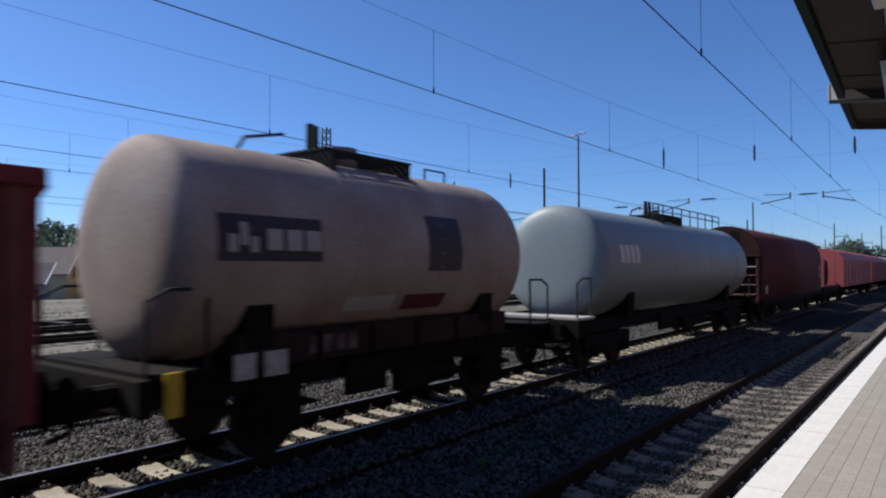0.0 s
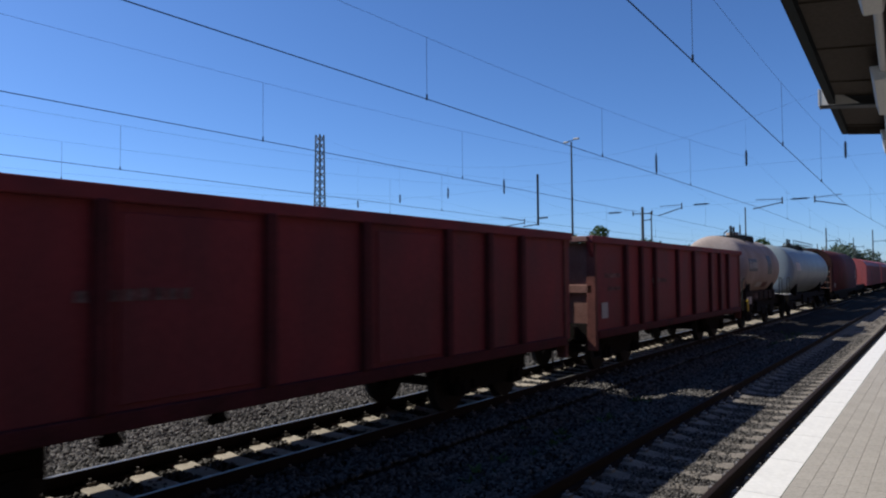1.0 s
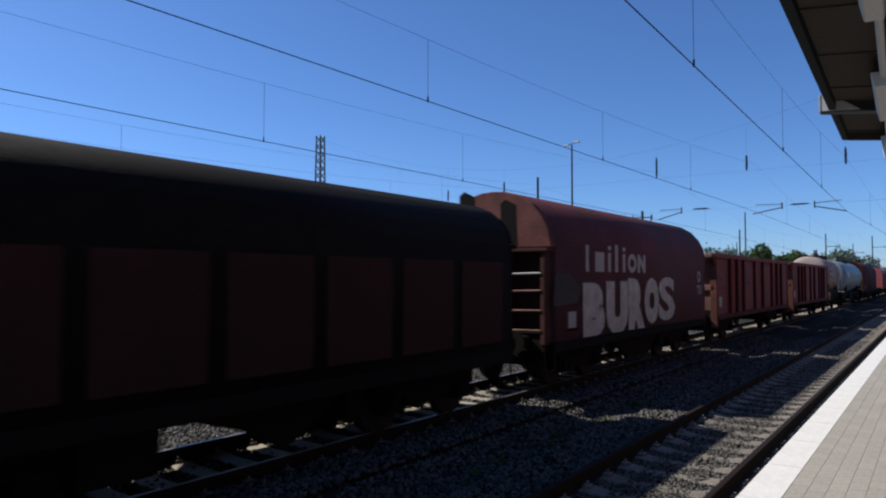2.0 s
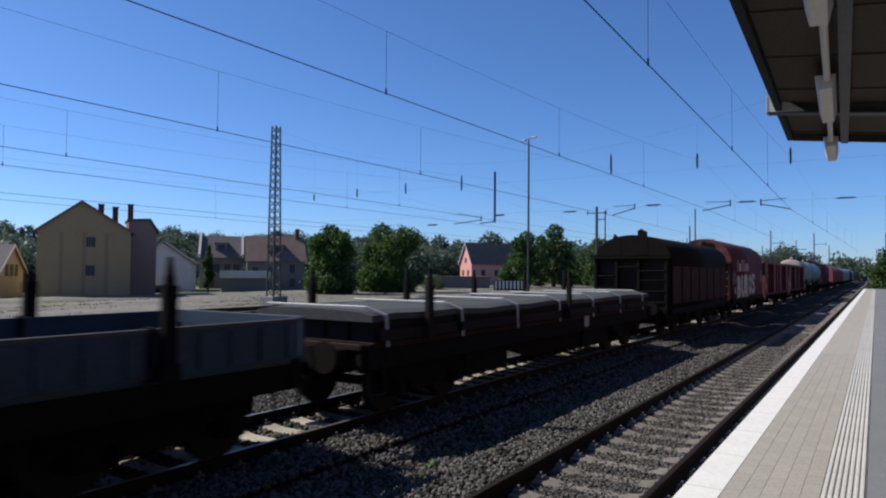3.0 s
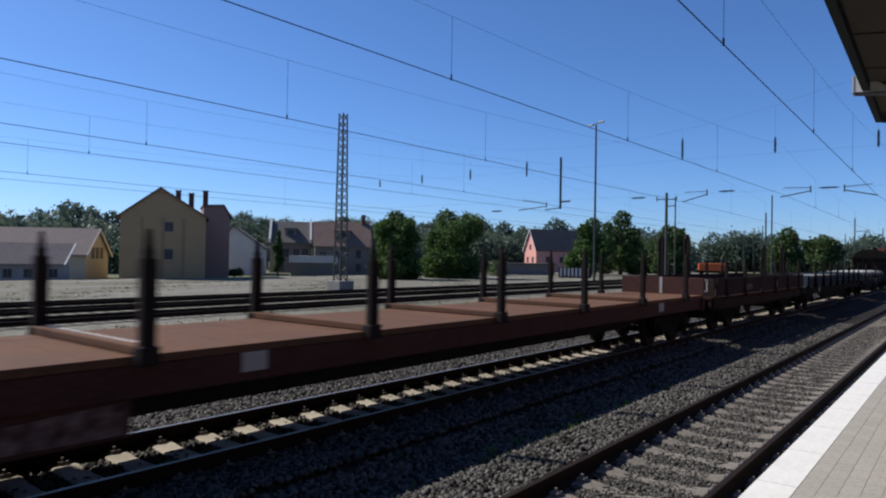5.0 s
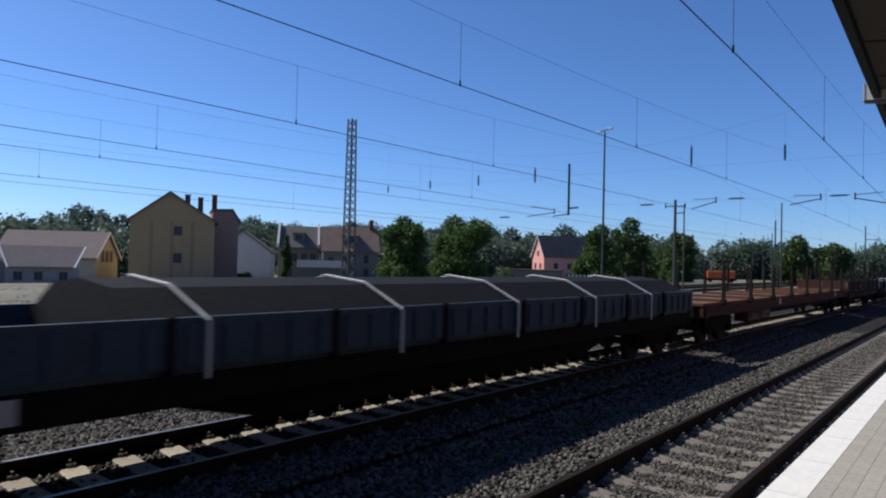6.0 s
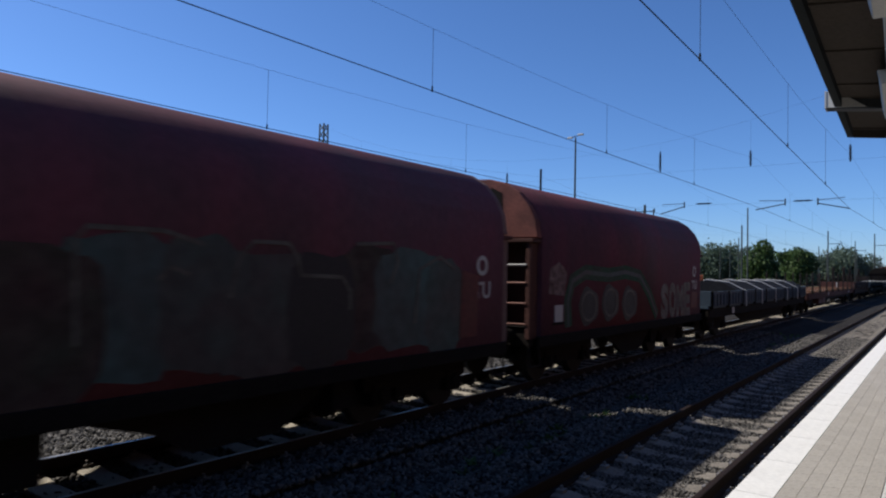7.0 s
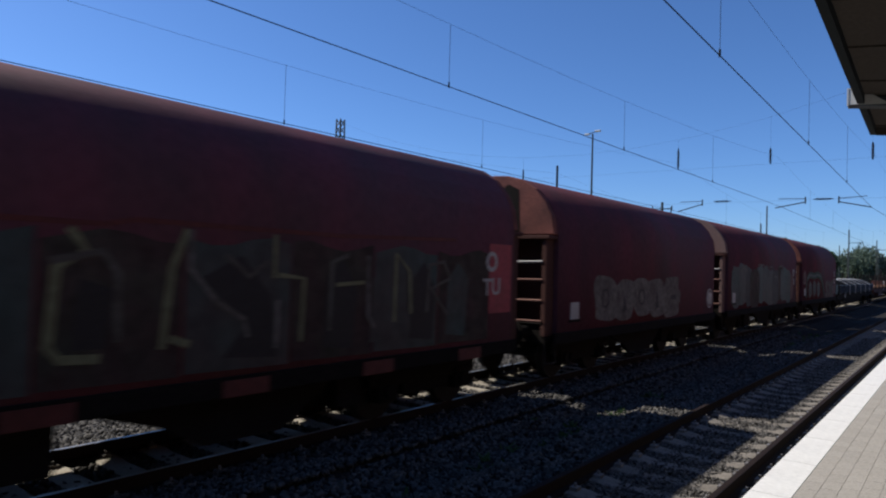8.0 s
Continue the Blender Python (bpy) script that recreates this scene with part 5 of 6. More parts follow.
R1, C1 = 1.36, 2.58
tw, sh, c = tank(3.45, 12.1, 3.88, 10.95, R1, C1, M_TANKBEIGE, "beige-brown dusty two-axle tank wagon with a dark logo panel", True)
tank_panel(sh, 4.30 - c, 5.82 - c, 2.42, 2.95, R1, C1, M_LOGOBG, "logo_panel", "dark logo panel")
for i, (a, b_, z0, z1) in enumerate(((4.50, 4.62, 2.52, 2.72), (4.66, 4.76, 2.60, 2.86), (4.80, 4.90, 2.52, 2.70), (5.03, 5.25, 2.55, 2.80), (5.32, 5.56, 2.55, 2.80), (5.62, 5.86, 2.55, 2.80))):
    tank_panel(sh, a - 0.07 - c, b_ - 0.07 - c, z0, z1, R1, C1, M_SIGNW, "logo_mark", "white plain mark", 0.012)
tank_panel(sh, 8.0 - c, 8.85 - c, 2.30, 3.15, R1, C1, M_LOGOBG, "dark_panel", "dark worn paint panel")
tank_panel(sh, 6.4 - c, 7.4 - c, 1.75, 1.95, R1, C1, M_SIGNW, "white_band", "white marking band")
tank_panel(sh, 7.6 - c, 8.6 - c, 1.72, 1.95, R1, C1, M_SPRAYPK, "red_band", "dull red marking band")
part("side_locker", Mesh().box(0.90, 1.16, 4.7 - c, 10.5 - c, 1.164, 1.56), M_UMBER, tw, "grimy brown side locker", bevel=0.02)
for i in range(5):
    part("locker_rib", Mesh().box(1.16, 1.185, 5.9 - c + i, 5.98 - c + i, 1.17, 1.55), M_BOGIE, tw)
for a, w_ in ((4.8, 0.3), (5.25, 0.34)):
    label_plate(tw, 1.162, a - c, 1.2, w_, 0.30, M_SPRAY)
bars(tw, 1.162, 5.8 - c, 1.25, 0.9, 0.24, 4, M_GRAF, 5)

R2, C2 = 1.40, 2.50
tg, sh, c = tank(13.2, 29.0, 14.4, 28.0, R2, C2, M_TANKGREY, "pale grey-green long bogie tank wagon with white platform", False)
for i in range(4):
    tank_panel(sh, 15.35 + 0.33 * i - c, 15.60 + 0.33 * i - c, 2.48, 2.92, R2, C2, M_TRIM, "logo_mark", "white plain mark")
rl = Mesh()
for i in range(9):
    rl.tube((0.55, -1.2 + 0.9 * i, C2 + R2 - 0.15), (0.55, -1.2 + 0.9 * i, C2 + R2 + 0.42), 0.02, 5)
rl.tube((0.55, -1.2, C2 + R2 + 0.42), (0.55, 6.0, C2 + R2 + 0.42), 0.022, 6).tube((0.55, -1.2, C2 + R2 + 0.22), (0.55, 6.0, C2 + R2 + 0.22), 0.018, 6)
part("walkway_railing", rl, M_STEELD, tg)

gondola(-11.35, 2.55, "oxide red open box wagon with ribbed steel sides", 41)
gondola(-26.3, -12.35, "oxide red open box wagon with worn ribbed sides", 43)

# wagons with a telescopic tarpaulin hood
HOOD = [(-1.42, 1.0), (1.42, 1.0), (1.42, 2.95), (1.36, 3.30), (1.21, 3.59), (0.97, 3.86), (0.66, 4.05), (0.30, 4.15), (0.0, 4.17), (-0.30, 4.15), (-0.66, 4.05), (-0.97, 3.86), (-1.21, 3.59), (-1.36, 3.30), (-1.42, 2.95)]


def hood_wagon(rear, front, label, tarp, end_mat, seed, HOOD=HOOD, gap=4.45, mark=True):
    w, h = wagon("hooded_wagon", rear, front, label, "covered wagon")
    ends(w, h - 0.15, M_BOGIE)
    bogie(w, h - 2.3)
    bogie(w, 2.3 - h)
    part("underframe", Mesh().box(-1.25, 1.25, -h + 0.3, h - 0.3, 0.84, 1.0), M_BOGIE, w)
    body = part("hood", Mesh().prism(HOOD, -h + 0.42, h - 0.42), tarp, w)
    for k in range(len(body.data.polygons)):
        body.data.polygons[k].use_smooth = len(body.data.polygons[k].vertices) == 4
    for s in (-1, 1):
        a, b_ = sorted((s * 1.38, s * 1.45))
        part("side_sill", Mesh().box(a, b_, -h + 0.3, h - 0.3, 0.82, 1.04), M_BOGIE, w, bevel=0.015)
        a, b_ = sorted((s * 1.12, s * 1.2))
        sk = [(-h + gap, 0.84), (-h + gap + 0.9, 0.56), (-h + gap + 1.4, 0.28), (h - 5.2, 0.28), (h - 4.7, 0.6), (h - 4.3, 0.84)]
        n_ = len(sk)
        part("under_skirt", Mesh().add([(x, y, z) for x in (a, b_) for y, z in sk], [tuple(range(n_ - 1, -1, -1)), tuple(range(n_, 2 * n_))] + [(i, (i + 1) % n_, n_ + (i + 1) % n_, n_ + i) for i in range(n_)]), M_BOGIE, w)
        if gap > 4:
            part("brake_gear_case", Mesh().box(min(s * 0.8, s * 1.2), max(s * 0.8, s * 1.2), -h + 3.5, -h + gap - 0.1, 0.3, 0.84), M_BOGIE, w, bevel=0.02)
        part("air_tank", Mesh().tube((s * 0.8, h - 4.9, 0.6), (s * 0.8, h - 4.2, 0.6), 0.2, 10), M_BOGIE, w)
        part("brake_box", Mesh().box(min(a, s * 0.5), max(b_, s * 0.5), h - 4.3, h - 3.9, 0.4, 0.84), M_BOGIE, w)
    for s in (-1, 1):
        yi, yo = s * (h - 0.42), s * (h - 0.12)
        lo_, hi_ = min(yi, yo), max(yi, yo)
        up = [(x * 0.995, z) for x, z in HOOD if z > 2.9]
        ue = part("end_panel", Mesh().prism(up, min(yi, yi + s * 0.16), max(yi, yi + s * 0.16)), end_mat, w, "upper end panel of the hood", bevel=0.02)
        # Thin dark plates on the flat panel stand for the shade inside recesses.
        for x in (-0.78, 0.22):
            rec = [(x, 3.02), (x + 0.40, 3.02), (x + 0.36, 3.86 if x > 0 else 3.62), (x + 0.12, 3.98 if x > 0 else 3.82), (x, 3.9 if x > 0 else 3.5)]
            part("recess", Mesh().prism(rec, min(yi + s * 0.162, yi + s * 0.166), max(yi + s * 0.162, yi + s * 0.166)), M_BOGIE, ue, "dark plate painted as a recess's shade")
        part("end_ledge", Mesh().box(-1.52, 1.40, lo_ - 0.04, hi_ + 0.04, 2.86, 2.93), M_BOGIE if end_mat is M_BOGIE else M_SILL, w, bevel=0.01)
        ew = part("end_wall", Mesh().box(-1.3, 1.3, min(yi, yi + s * 0.04), max(yi, yi + s * 0.04), 1.0, 2.86), M_UMBER if end_mat is M_BOGIE else M_BROWN, w)
        for x in (-1.36, -0.55, 0.28, 1.28):
            part("end_post", Mesh().box(x - 0.05, x + 0.05, lo_, hi_, 0.98, 2.86), M_BOGIE if end_mat is M_BOGIE else end_mat if end_mat is M_HOODEND else M_SILL, ew, bevel=0.012)
        for x0, x1, zs in ((-1.3, -0.6, (1.3, 1.75, 2.2)), (-0.5, 0.24, (1.55, 2.55)), (0.34, 1.24, (1.25, 1.65, 2.05, 2.4))):
            for z in zs:
                part("rung", Mesh().tube((x0, yo, z), (x1, yo, z + 0.02), 0.024, 6), M_BOGIE if end_mat is M_BOGIE else M_SIGNW if z > 2.3 else M_ENDPALE, ew)
        part("hood_latch", Mesh().box(-1.62, -1.30, lo_ + 0.06, hi_ - 0.02, 2.93, 3.02), M_BOGIE, w)
    label_plate(w, 1.422, -h + 1.15, 1.45, 0.36, 0.34)
    part("label_holder", Mesh().box(1.421, 1.43, -h + 0.9, -h + 1.4, 1.22, 1.27), M_BOGIE, w)
    if mark:
        part("round_mark", Mesh().ring(h - 1.10, 2.38, 0.17, 0.17, 0.07, 1.425), M_SIGNW, w, "white ring mark")
        words(w, 1.425, h - 1.35, h - 0.83, 1.82, 2.10, "TU", M_SIGNW, 0.02, "stencilled_letter", "white stencilled letter")
    return w, (rear + front) / 2


XS = 1.424
hw, c = hood_wagon(-38.6, -27.1, "dark brown-red hooded wagon with white lettering shapes and grey spray paint", M_TARPBROWN, M_REDEND, 51, gap=3.45)
for a, b_, z0, zt in ((-36.75, -36.6, 2.47, 3.06), (-36.25, -35.75, 2.47, 2.92), (-35.52, -35.36, 2.47, 2.92), (-35.52, -35.36, 2.98, 3.08), (-35.1, -34.93, 2.47, 3.12),
                      (-34.62, -34.46, 2.47, 2.92), (-34.62, -34.46, 2.98, 3.08), (-33.62, -33.46, 2.47, 2.93), (-33.22, -33.06, 2.47, 2.93)):
    part("logo_mark", Mesh().box(XS, XS + 0.006, a - c, b_ - c, z0, zt), M_SIGNW, hw, "pale plain lettering shape")
part("logo_mark", Mesh().ring(-34.0 - c, 2.70, 0.29, 0.24, 0.13, XS), M_SIGNW, hw, "pale plain ring shape")
part("logo_mark", Mesh().ribbon([(-33.54 - c, 2.86), (-33.14 - c, 2.54)], XS + 0.007, 0.15), M_SIGNW, hw, "pale plain slanted bar")
for ch, ya, yb, za, zb in (("B", -36.95, -35.75, 1.02, 2.22), ("U", -35.7, -34.32, 1.0, 2.25), ("R", -34.32, -33.15, 1.02, 2.32), ("O", -33.2, -32.05, 1.12, 2.34), ("S", -32.1, -30.68, 1.15, 2.36)):
    words(hw, XS + 0.0013 * (ch in "UO"), ya - 0.04 - c, yb + 0.04 - c, za - 0.05, zb + 0.05, ch, M_SPRAYDK, 0.045 if ch == "S" else 0.12, "sprayed_outline", "black spray outline", 1.0)
    words(hw, XS + 0.0066 + 0.0013 * (ch in "UO"), ya - c, yb - c, za, zb, ch, M_SPRAY, 0.035 if ch == "S" else 0.09, wide=0.97)
patch(hw, XS, [(-38.3 - c, 1.75), (-37.2 - c, 1.8), (-37.0 - c, 2.1), (-37.6 - c, 2.45), (-38.2 - c, 2.4)], M_SPRAYDK, "smeared dark spray paint")
BOXY = [(x, z if z < 2.9 else 2.95 + (z - 2.95) * 0.66) for x, z in HOOD]
hw, c = hood_wagon(-50.9, -39.6, "weathered brown wagon with dark hood and posts at its open end", M_BOGIE, M_BOGIE, 57, BOXY)
for i in range(7):
    part("side_panel", Mesh().box(XS, XS + 0.02, -50.4 - c + i * 1.48, -49.15 - c + i * 1.48, 1.2, 2.6), M_BROWN, hw, "grey-brown side panel", bevel=0.01)

hw, c = hood_wagon(-163.7, -152.2, "dark red hooded wagon with a green sprayed arch and grey lettering", M_TARPRED, M_REDEND, 61, gap=3.7)
for k, (wd, mt_) in enumerate(((0.34, M_BAND), (0.10, M_SPRAYGR))):
    z = XS + 0.004 * k
    arch = [(y_ - c, z_) for y_, z_ in ((-162.1, 1.15), (-162.15, 1.7), (-161.95, 2.1), (-161.3, 2.3), (-160.0, 2.24), (-159.0, 2.32), (-158.0, 2.22), (-157.3, 1.75), (-156.7, 1.15))]
    stroke(hw, z, arch, wd, mt_, "broad green sprayed arch")
for y_, z_ in ((-161.1, 1.55), (-159.9, 1.6), (-158.7, 1.55)):
    patch(hw, XS, [(y_ + 0.52 * math.cos(0.35 * i) - c, z_ + 0.42 * math.sin(0.35 * i) + 0.05 * math.sin(1.4 * i)) for i in range(18)], M_SPRAYDK, "dark sprayed blot")
    part("sprayed_ring", Mesh().ring(y_ - c, z_, 0.40, 0.34, 0.05, XS + 0.004), M_SPRAYDIM, hw, "thin grey spray loop")
words(hw, XS, -156.4 - c, -153.7 - c, 1.02, 2.02, "SOME", M_SPRAYGREY, 0.06)
patch(hw, XS, [(-153.6 - c, 1.25), (-153.0 - c, 1.25), (-152.97 - c, 1.72), (-153.55 - c, 1.76)], M_SPRAYPK, "faded red paint patch")
patch(hw, XS, [(-163.0 - c, 1.85), (-162.3 - c, 1.8), (-162.2 - c, 2.3), (-162.55 - c, 2.5), (-162.95 - c, 2.35)], M_GRAF, "faded pink paint patch")
hw, c = hood_wagon(-176.5, -164.3, "dark red hooded wagon sprayed with green and dark lettering", M_TARPRED, M_HOODEND, 65)
for i in range(11):
    y0, r_ = -175.5 + 0.86 * i - c, 0.62 + 0.16 * math.sin(2.3 * i)
    zt = 1.82 + 0.10 * math.sin(1.7 * i)
    blot = [(y0 + 0.45 + r_ * math.copysign(abs(math.cos(0.285 * k)) ** 0.6, math.cos(0.285 * k)) * (1 + 0.06 * math.sin(3 * k + i)),
             zt + (0.72 + 0.05 * math.sin(2 * k + i)) * math.copysign(abs(math.sin(0.285 * k)) ** 0.5, math.sin(0.285 * k))) for k in range(22)]
    patch(hw, XS + 0.0009 * (i % 4), blot, (M_SPRAYGR, M_SPRAYOLIVE, M_SPRAYGR, M_SPRAYTEAL, M_SPRAYDK)[i * 2 % 5], "dark blue-green sprayed field")
for pts in ([(-172.02, 1.55), (-172.06, 2.52), (-171.95, 2.64), (-171.2, 2.64), (-170.75, 2.52)], [(-170.4, 1.95), (-170.3, 2.4), (-170.1, 2.58), (-169.6, 2.58), (-169.45, 2.4), (-169.4, 2.2), (-168.7, 2.18), (-168.55, 2.0), (-168.55, 1.75)],
            [(-168.45, 2.62), (-167.7, 2.66), (-167.6, 2.4), (-167.75, 2.1)], [(-171.25, 2.15), (-171.1, 2.28), (-170.9, 2.2)], [(-167.2, 1.5), (-167.1, 2.3), (-166.6, 2.5), (-166.2, 2.3)], [(-174.6, 1.3), (-174.7, 2.2), (-174.2, 2.5), (-173.6, 2.4)]):
    stroke(hw, XS + 0.009, [(y_ - c, z_) for y_, z_ in pts], 0.05, M_SPRAYDIM, "pale sprayed outline")
patch(hw, XS + 0.009, [(-166.05 - c, 1.2), (-165.55 - c, 1.2), (-165.5 - c, 2.2), (-166.0 - c, 2.3)], M_SPRAYPK, "faded red paint panel")
hw, c = hood_wagon(-188.3, -177.25, "dark red hooded wagon with grey bubble lettering", M_TARPRED, M_REDEND, 71, gap=3.2, mark=False)
tag_letters(hw, XS, -186.2 - c, -181.0 - c, 1.12, 2.12, 5, M_SPRAYGREY, M_SPRAYDK, 27)
patch(hw, XS + 0.012, [(-181.05 - c, 1.5), (-180.85 - c, 1.42), (-180.8 - c, 1.7), (-180.95 - c, 1.85)], M_SPRAYGREY, "grey sprayed drop")
part("round_mark", Mesh().ring(-178.1 - c, 1.5, 0.2, 0.2, 0.2, XS).ring(-178.1 - c, 1.5, 0.3, 0.3, 0.05, XS), M_SPRAY, hw, "pale round sticker")
hw, c = hood_wagon(-201.2, -189.1, "dark red hooded wagon covered in yellow-green spray lettering", M_TARPRED, M_REDEND, 75)
for i in range(7):
    y0 = -199.9 + 1.38 * i - c
    top = [(y0 + 1.34 - 0.268 * k, 2.50 + 0.06 * math.sin(1.3 * k + 2.1 * i)) for k in range(6)]
    patch(hw, XS + 0.0005 * (i % 2), [(y0, 1.12), (y0 + 1.34, 1.1)] + top, (M_SPRAYOLIVE, M_SPRAYGR)[i % 2], "dark olive sprayed ground")
stroke(hw, XS, [(-199.5 - c, 2.62), (-196.6 - c, 2.6), (-196.3 - c, 2.66), (-193.6 - c, 2.64), (-191.2 - c, 2.70)], 0.05, M_SPRAYPK, "faded red spray line")
patch(hw, XS + 0.005, [(-195.6 - c, 2.1), (-195.1 - c, 2.35), (-194.7 - c, 1.9), (-194.6 - c, 1.2), (-195.3 - c, 1.25), (-195.0 - c, 1.6)], M_SPRAYDK, "dark spray shading")
patch(hw, XS + 0.005, [(-196.85 - c, 1.45), (-196.55 - c, 1.45), (-196.5 - c, 2.0), (-196.8 - c, 2.1)], M_SPRAYDK, "dark spray shading")
for i in range(4):
    y0 = -193.9 + 0.82 * i - c
    patch(hw, XS + 0.005, [(y0, 1.25), (y0 + 0.5, 1.2), (y0 + 0.58, 1.9 + 0.2 * (i % 2)), (y0 + 0.3, 2.35), (y0 + 0.05, 2.1)], (M_SPRAYDK, M_SPRAYGR)[i % 2], "dark spray shading")
for k, (pts, wd) in enumerate((([(-196.9, 2.55), (-196.75, 2.35), (-197.0, 2.2), (-197.05, 1.5), (-196.95, 1.38), (-196.6, 1.36)], 0.09), ([(-197.05, 2.25), (-196.6, 2.35), (-196.46, 2.15), (-196.44, 1.5)], 0.07),
                               ([(-196.0, 1.4), (-195.92, 2.2), (-195.76, 2.6)], 0.08), ([(-195.72, 2.6), (-195.72, 2.2), (-195.4, 1.85), (-195.05, 1.65), (-195.0, 1.45)], 0.06), ([(-195.92, 1.5), (-195.7, 1.42)], 0.08),
                               ([(-195.3, 2.35), (-195.0, 2.12), (-194.75, 2.3)], 0.06), ([(-194.66, 2.6), (-194.66, 2.1)], 0.05), ([(-194.62, 1.3), (-194.6, 1.85)], 0.06), ([(-194.25, 1.35), (-194.22, 2.1), (-194.6, 2.14)], 0.06),
                               ([(-193.8, 1.45), (-193.78, 2.3), (-193.5, 2.4)], 0.06), ([(-193.7, 2.02), (-193.2, 2.05)], 0.05), ([(-193.14, 2.4), (-193.12, 1.6), (-193.0, 1.45)], 0.06), ([(-192.6, 1.5), (-192.58, 2.45), (-192.3, 2.2), (-192.25, 1.6)], 0.06),
                               ([(-191.9, 1.6), (-191.85, 2.3), (-191.5, 2.35), (-191.35, 2.1), (-191.8, 1.95), (-191.4, 1.55)], 0.06), ([(-199.2, 1.3), (-199.25, 2.3), (-198.6, 2.45), (-198.3, 2.0)], 0.08))):
    stroke(hw, XS + 0.010 + 0.0006 * (k % 4), [(y_ - c, z_) for y_, z_ in pts], wd, (M_SPRAYYE, M_SPRAYDIM, M_SPRAYYE, M_SPRAYGREY)[k % 4], "yellow-green sprayed outline")
label_plate(hw, XS - 0.0095, -189.93 - c, 2.1, 0.66, 1.16, M_REDPANEL, "red_panel")
for i in range(5):
    part("red_strap_plate", Mesh().box(1.452, 1.46, -199.5 - c + 2.1 * i, -198.9 - c + 2.1 * i, 0.82, 1.0), M_SPRAYPK, hw, "faded red plate")


# flat wagons
def posts(w, ys, x, z0, z1, sides=(-1, 1), mt=M_POST):
    for y in ys:
        for s in sides:
            ps = Mesh()
            for dy in (-0.06, 0.06):
                ps.box(s * x - 0.04, s * x + 0.04, y + dy - 0.02, y + dy + 0.02, z0, z1 - 0.3)
            ps.box(s * x - 0.03, s * x + 0.03, y - 0.05, y + 0.05, z0, z1 - 0.2)
            ps.tube((s * x, y, z1 - 0.32), (s * x, y, z1), 0.06, 8, 0.025)
            p_ = part("stanchion", ps, mt, w, "dark steel stanchion")
            part("stanchion_socket", Mesh().box(s * x - 0.08, s * x + 0.08, y - 0.11, y + 0.11, z0 - 0.05, z0 + 0.14), mt, p_, bevel=0.015)


def flat(rear, front, label, deck_z, sill_mat, deck_mat, half=1.25, belly=True, inset=2.7):
    w, h = wagon("flat_wagon", rear, front, label, "flat wagon")
    ends(w, h - 0.1, sill_mat)
    bogie(w, h - inset)
    bogie(w, inset - h)
    part("deck", Mesh().box(-half, half, -h, h, deck_z - 0.09, deck_z), deck_mat, w, bevel=0.01)
    for s in (-1, 1):
        a, b_ = sorted((s * (half - 0.10), s * half))
        part("side_sill", Mesh().prism([(a, deck_z - 0.42), (b_, deck_z - 0.42), (b_, deck_z - 0.094), (a, deck_z - 0.094)], -h + 0.02, h - 0.02), sill_mat, w, bevel=0.015)
        if not belly:
            tb = [(-h + 4.2, deck_z - 0.424), (-h + 6.0, 0.70), (h - 6.0, 0.70), (h - 4.2, deck_z - 0.424)]
            part("trussed_beam", Mesh().add([(s * 1.13 + d, y, z) for d in (-0.07, 0.07) for y, z in tb], [(0, 1, 2, 3), (7, 6, 5, 4), (0, 4, 5, 1), (1, 5, 6, 2), (2, 6, 7, 3), (3, 7, 4, 0)]), M_BOGIE, w)
        if belly:
            part("fish_belly", Mesh().add([(s * 1.02 + d, y, z) for d in (-0.03, 0.03) for y, z in ((-h + 4.6, deck_z - 0.44), (h - 4.6, deck_z - 0.44), (h - 6.0, deck_z - 0.78), (-h + 6.0, deck_z - 0.78))],
                                      [(0, 1, 2, 3), (7, 6, 5, 4), (0, 4, 5, 1), (1, 5, 6, 2), (2, 6, 7, 3), (3, 7, 4, 0)]), M_BOGIE, w)
    part("centre_beam", Mesh().box(-0.3, 0.3, -h + 0.3, h - 0.3, deck_z - 0.45, deck_z - 0.094), M_BOGIE, w)
    return w, h, (rear + front) / 2


# grey sheeted load on a stanchion wagon
w, h, c = flat(-67.8, -52.7, "dark flat wagon loaded under a grey tarpaulin with white straps", 1.22, M_BOGIE, M_UMBER, inset=2.1)
# Added boxes that stop sunlight passing beneath this wagon.
for s in (-1, 1):
    for ya, yb in ((-64.6, -62.9), (-58.6, -56.6)):
        part("equipment_case", Mesh().box(min(s * 0.7, s * 1.15), max(s * 0.7, s * 1.15), ya - c, yb - c, 0.38, 0.85), M_BOGIE, w, "dark case added under the frame to block sunlight", bevel=0.02)
ld = Mesh()
seg = 24
rows_ = []
for i in range(seg + 1):
    y = -h + 0.25 + (2 * h - 0.5) * i / seg
    z = 1.70 + 0.012 * math.sin(i * 1.9) + 0.015 * math.sin(i * 0.7)
    rows_.append([(-1.28, y, z - 0.16), (-1.26, y, z - 0.05), (-1.0, y, z), (-0.3, y, z + 0.02), (0.4, y, z + 0.01), (1.02, y, z - 0.01), (1.25, y, z - 0.06), (1.27, y, z - 0.16)])
vs = [p for r_ in rows_ for p in r_]
fs = [(i * 8 + k, i * 8 + k + 1, i * 8 + 8 + k + 1, i * 8 + 8 + k) for i in range(seg) for k in range(7)]
load = tagged(part("tarpaulin_cover", ld.add(vs, fs + [tuple(range(8)), tuple(range(seg * 8, seg * 8 + 8))]), M_TARPGREY, w, "grey tarpaulin drawn over the load"))
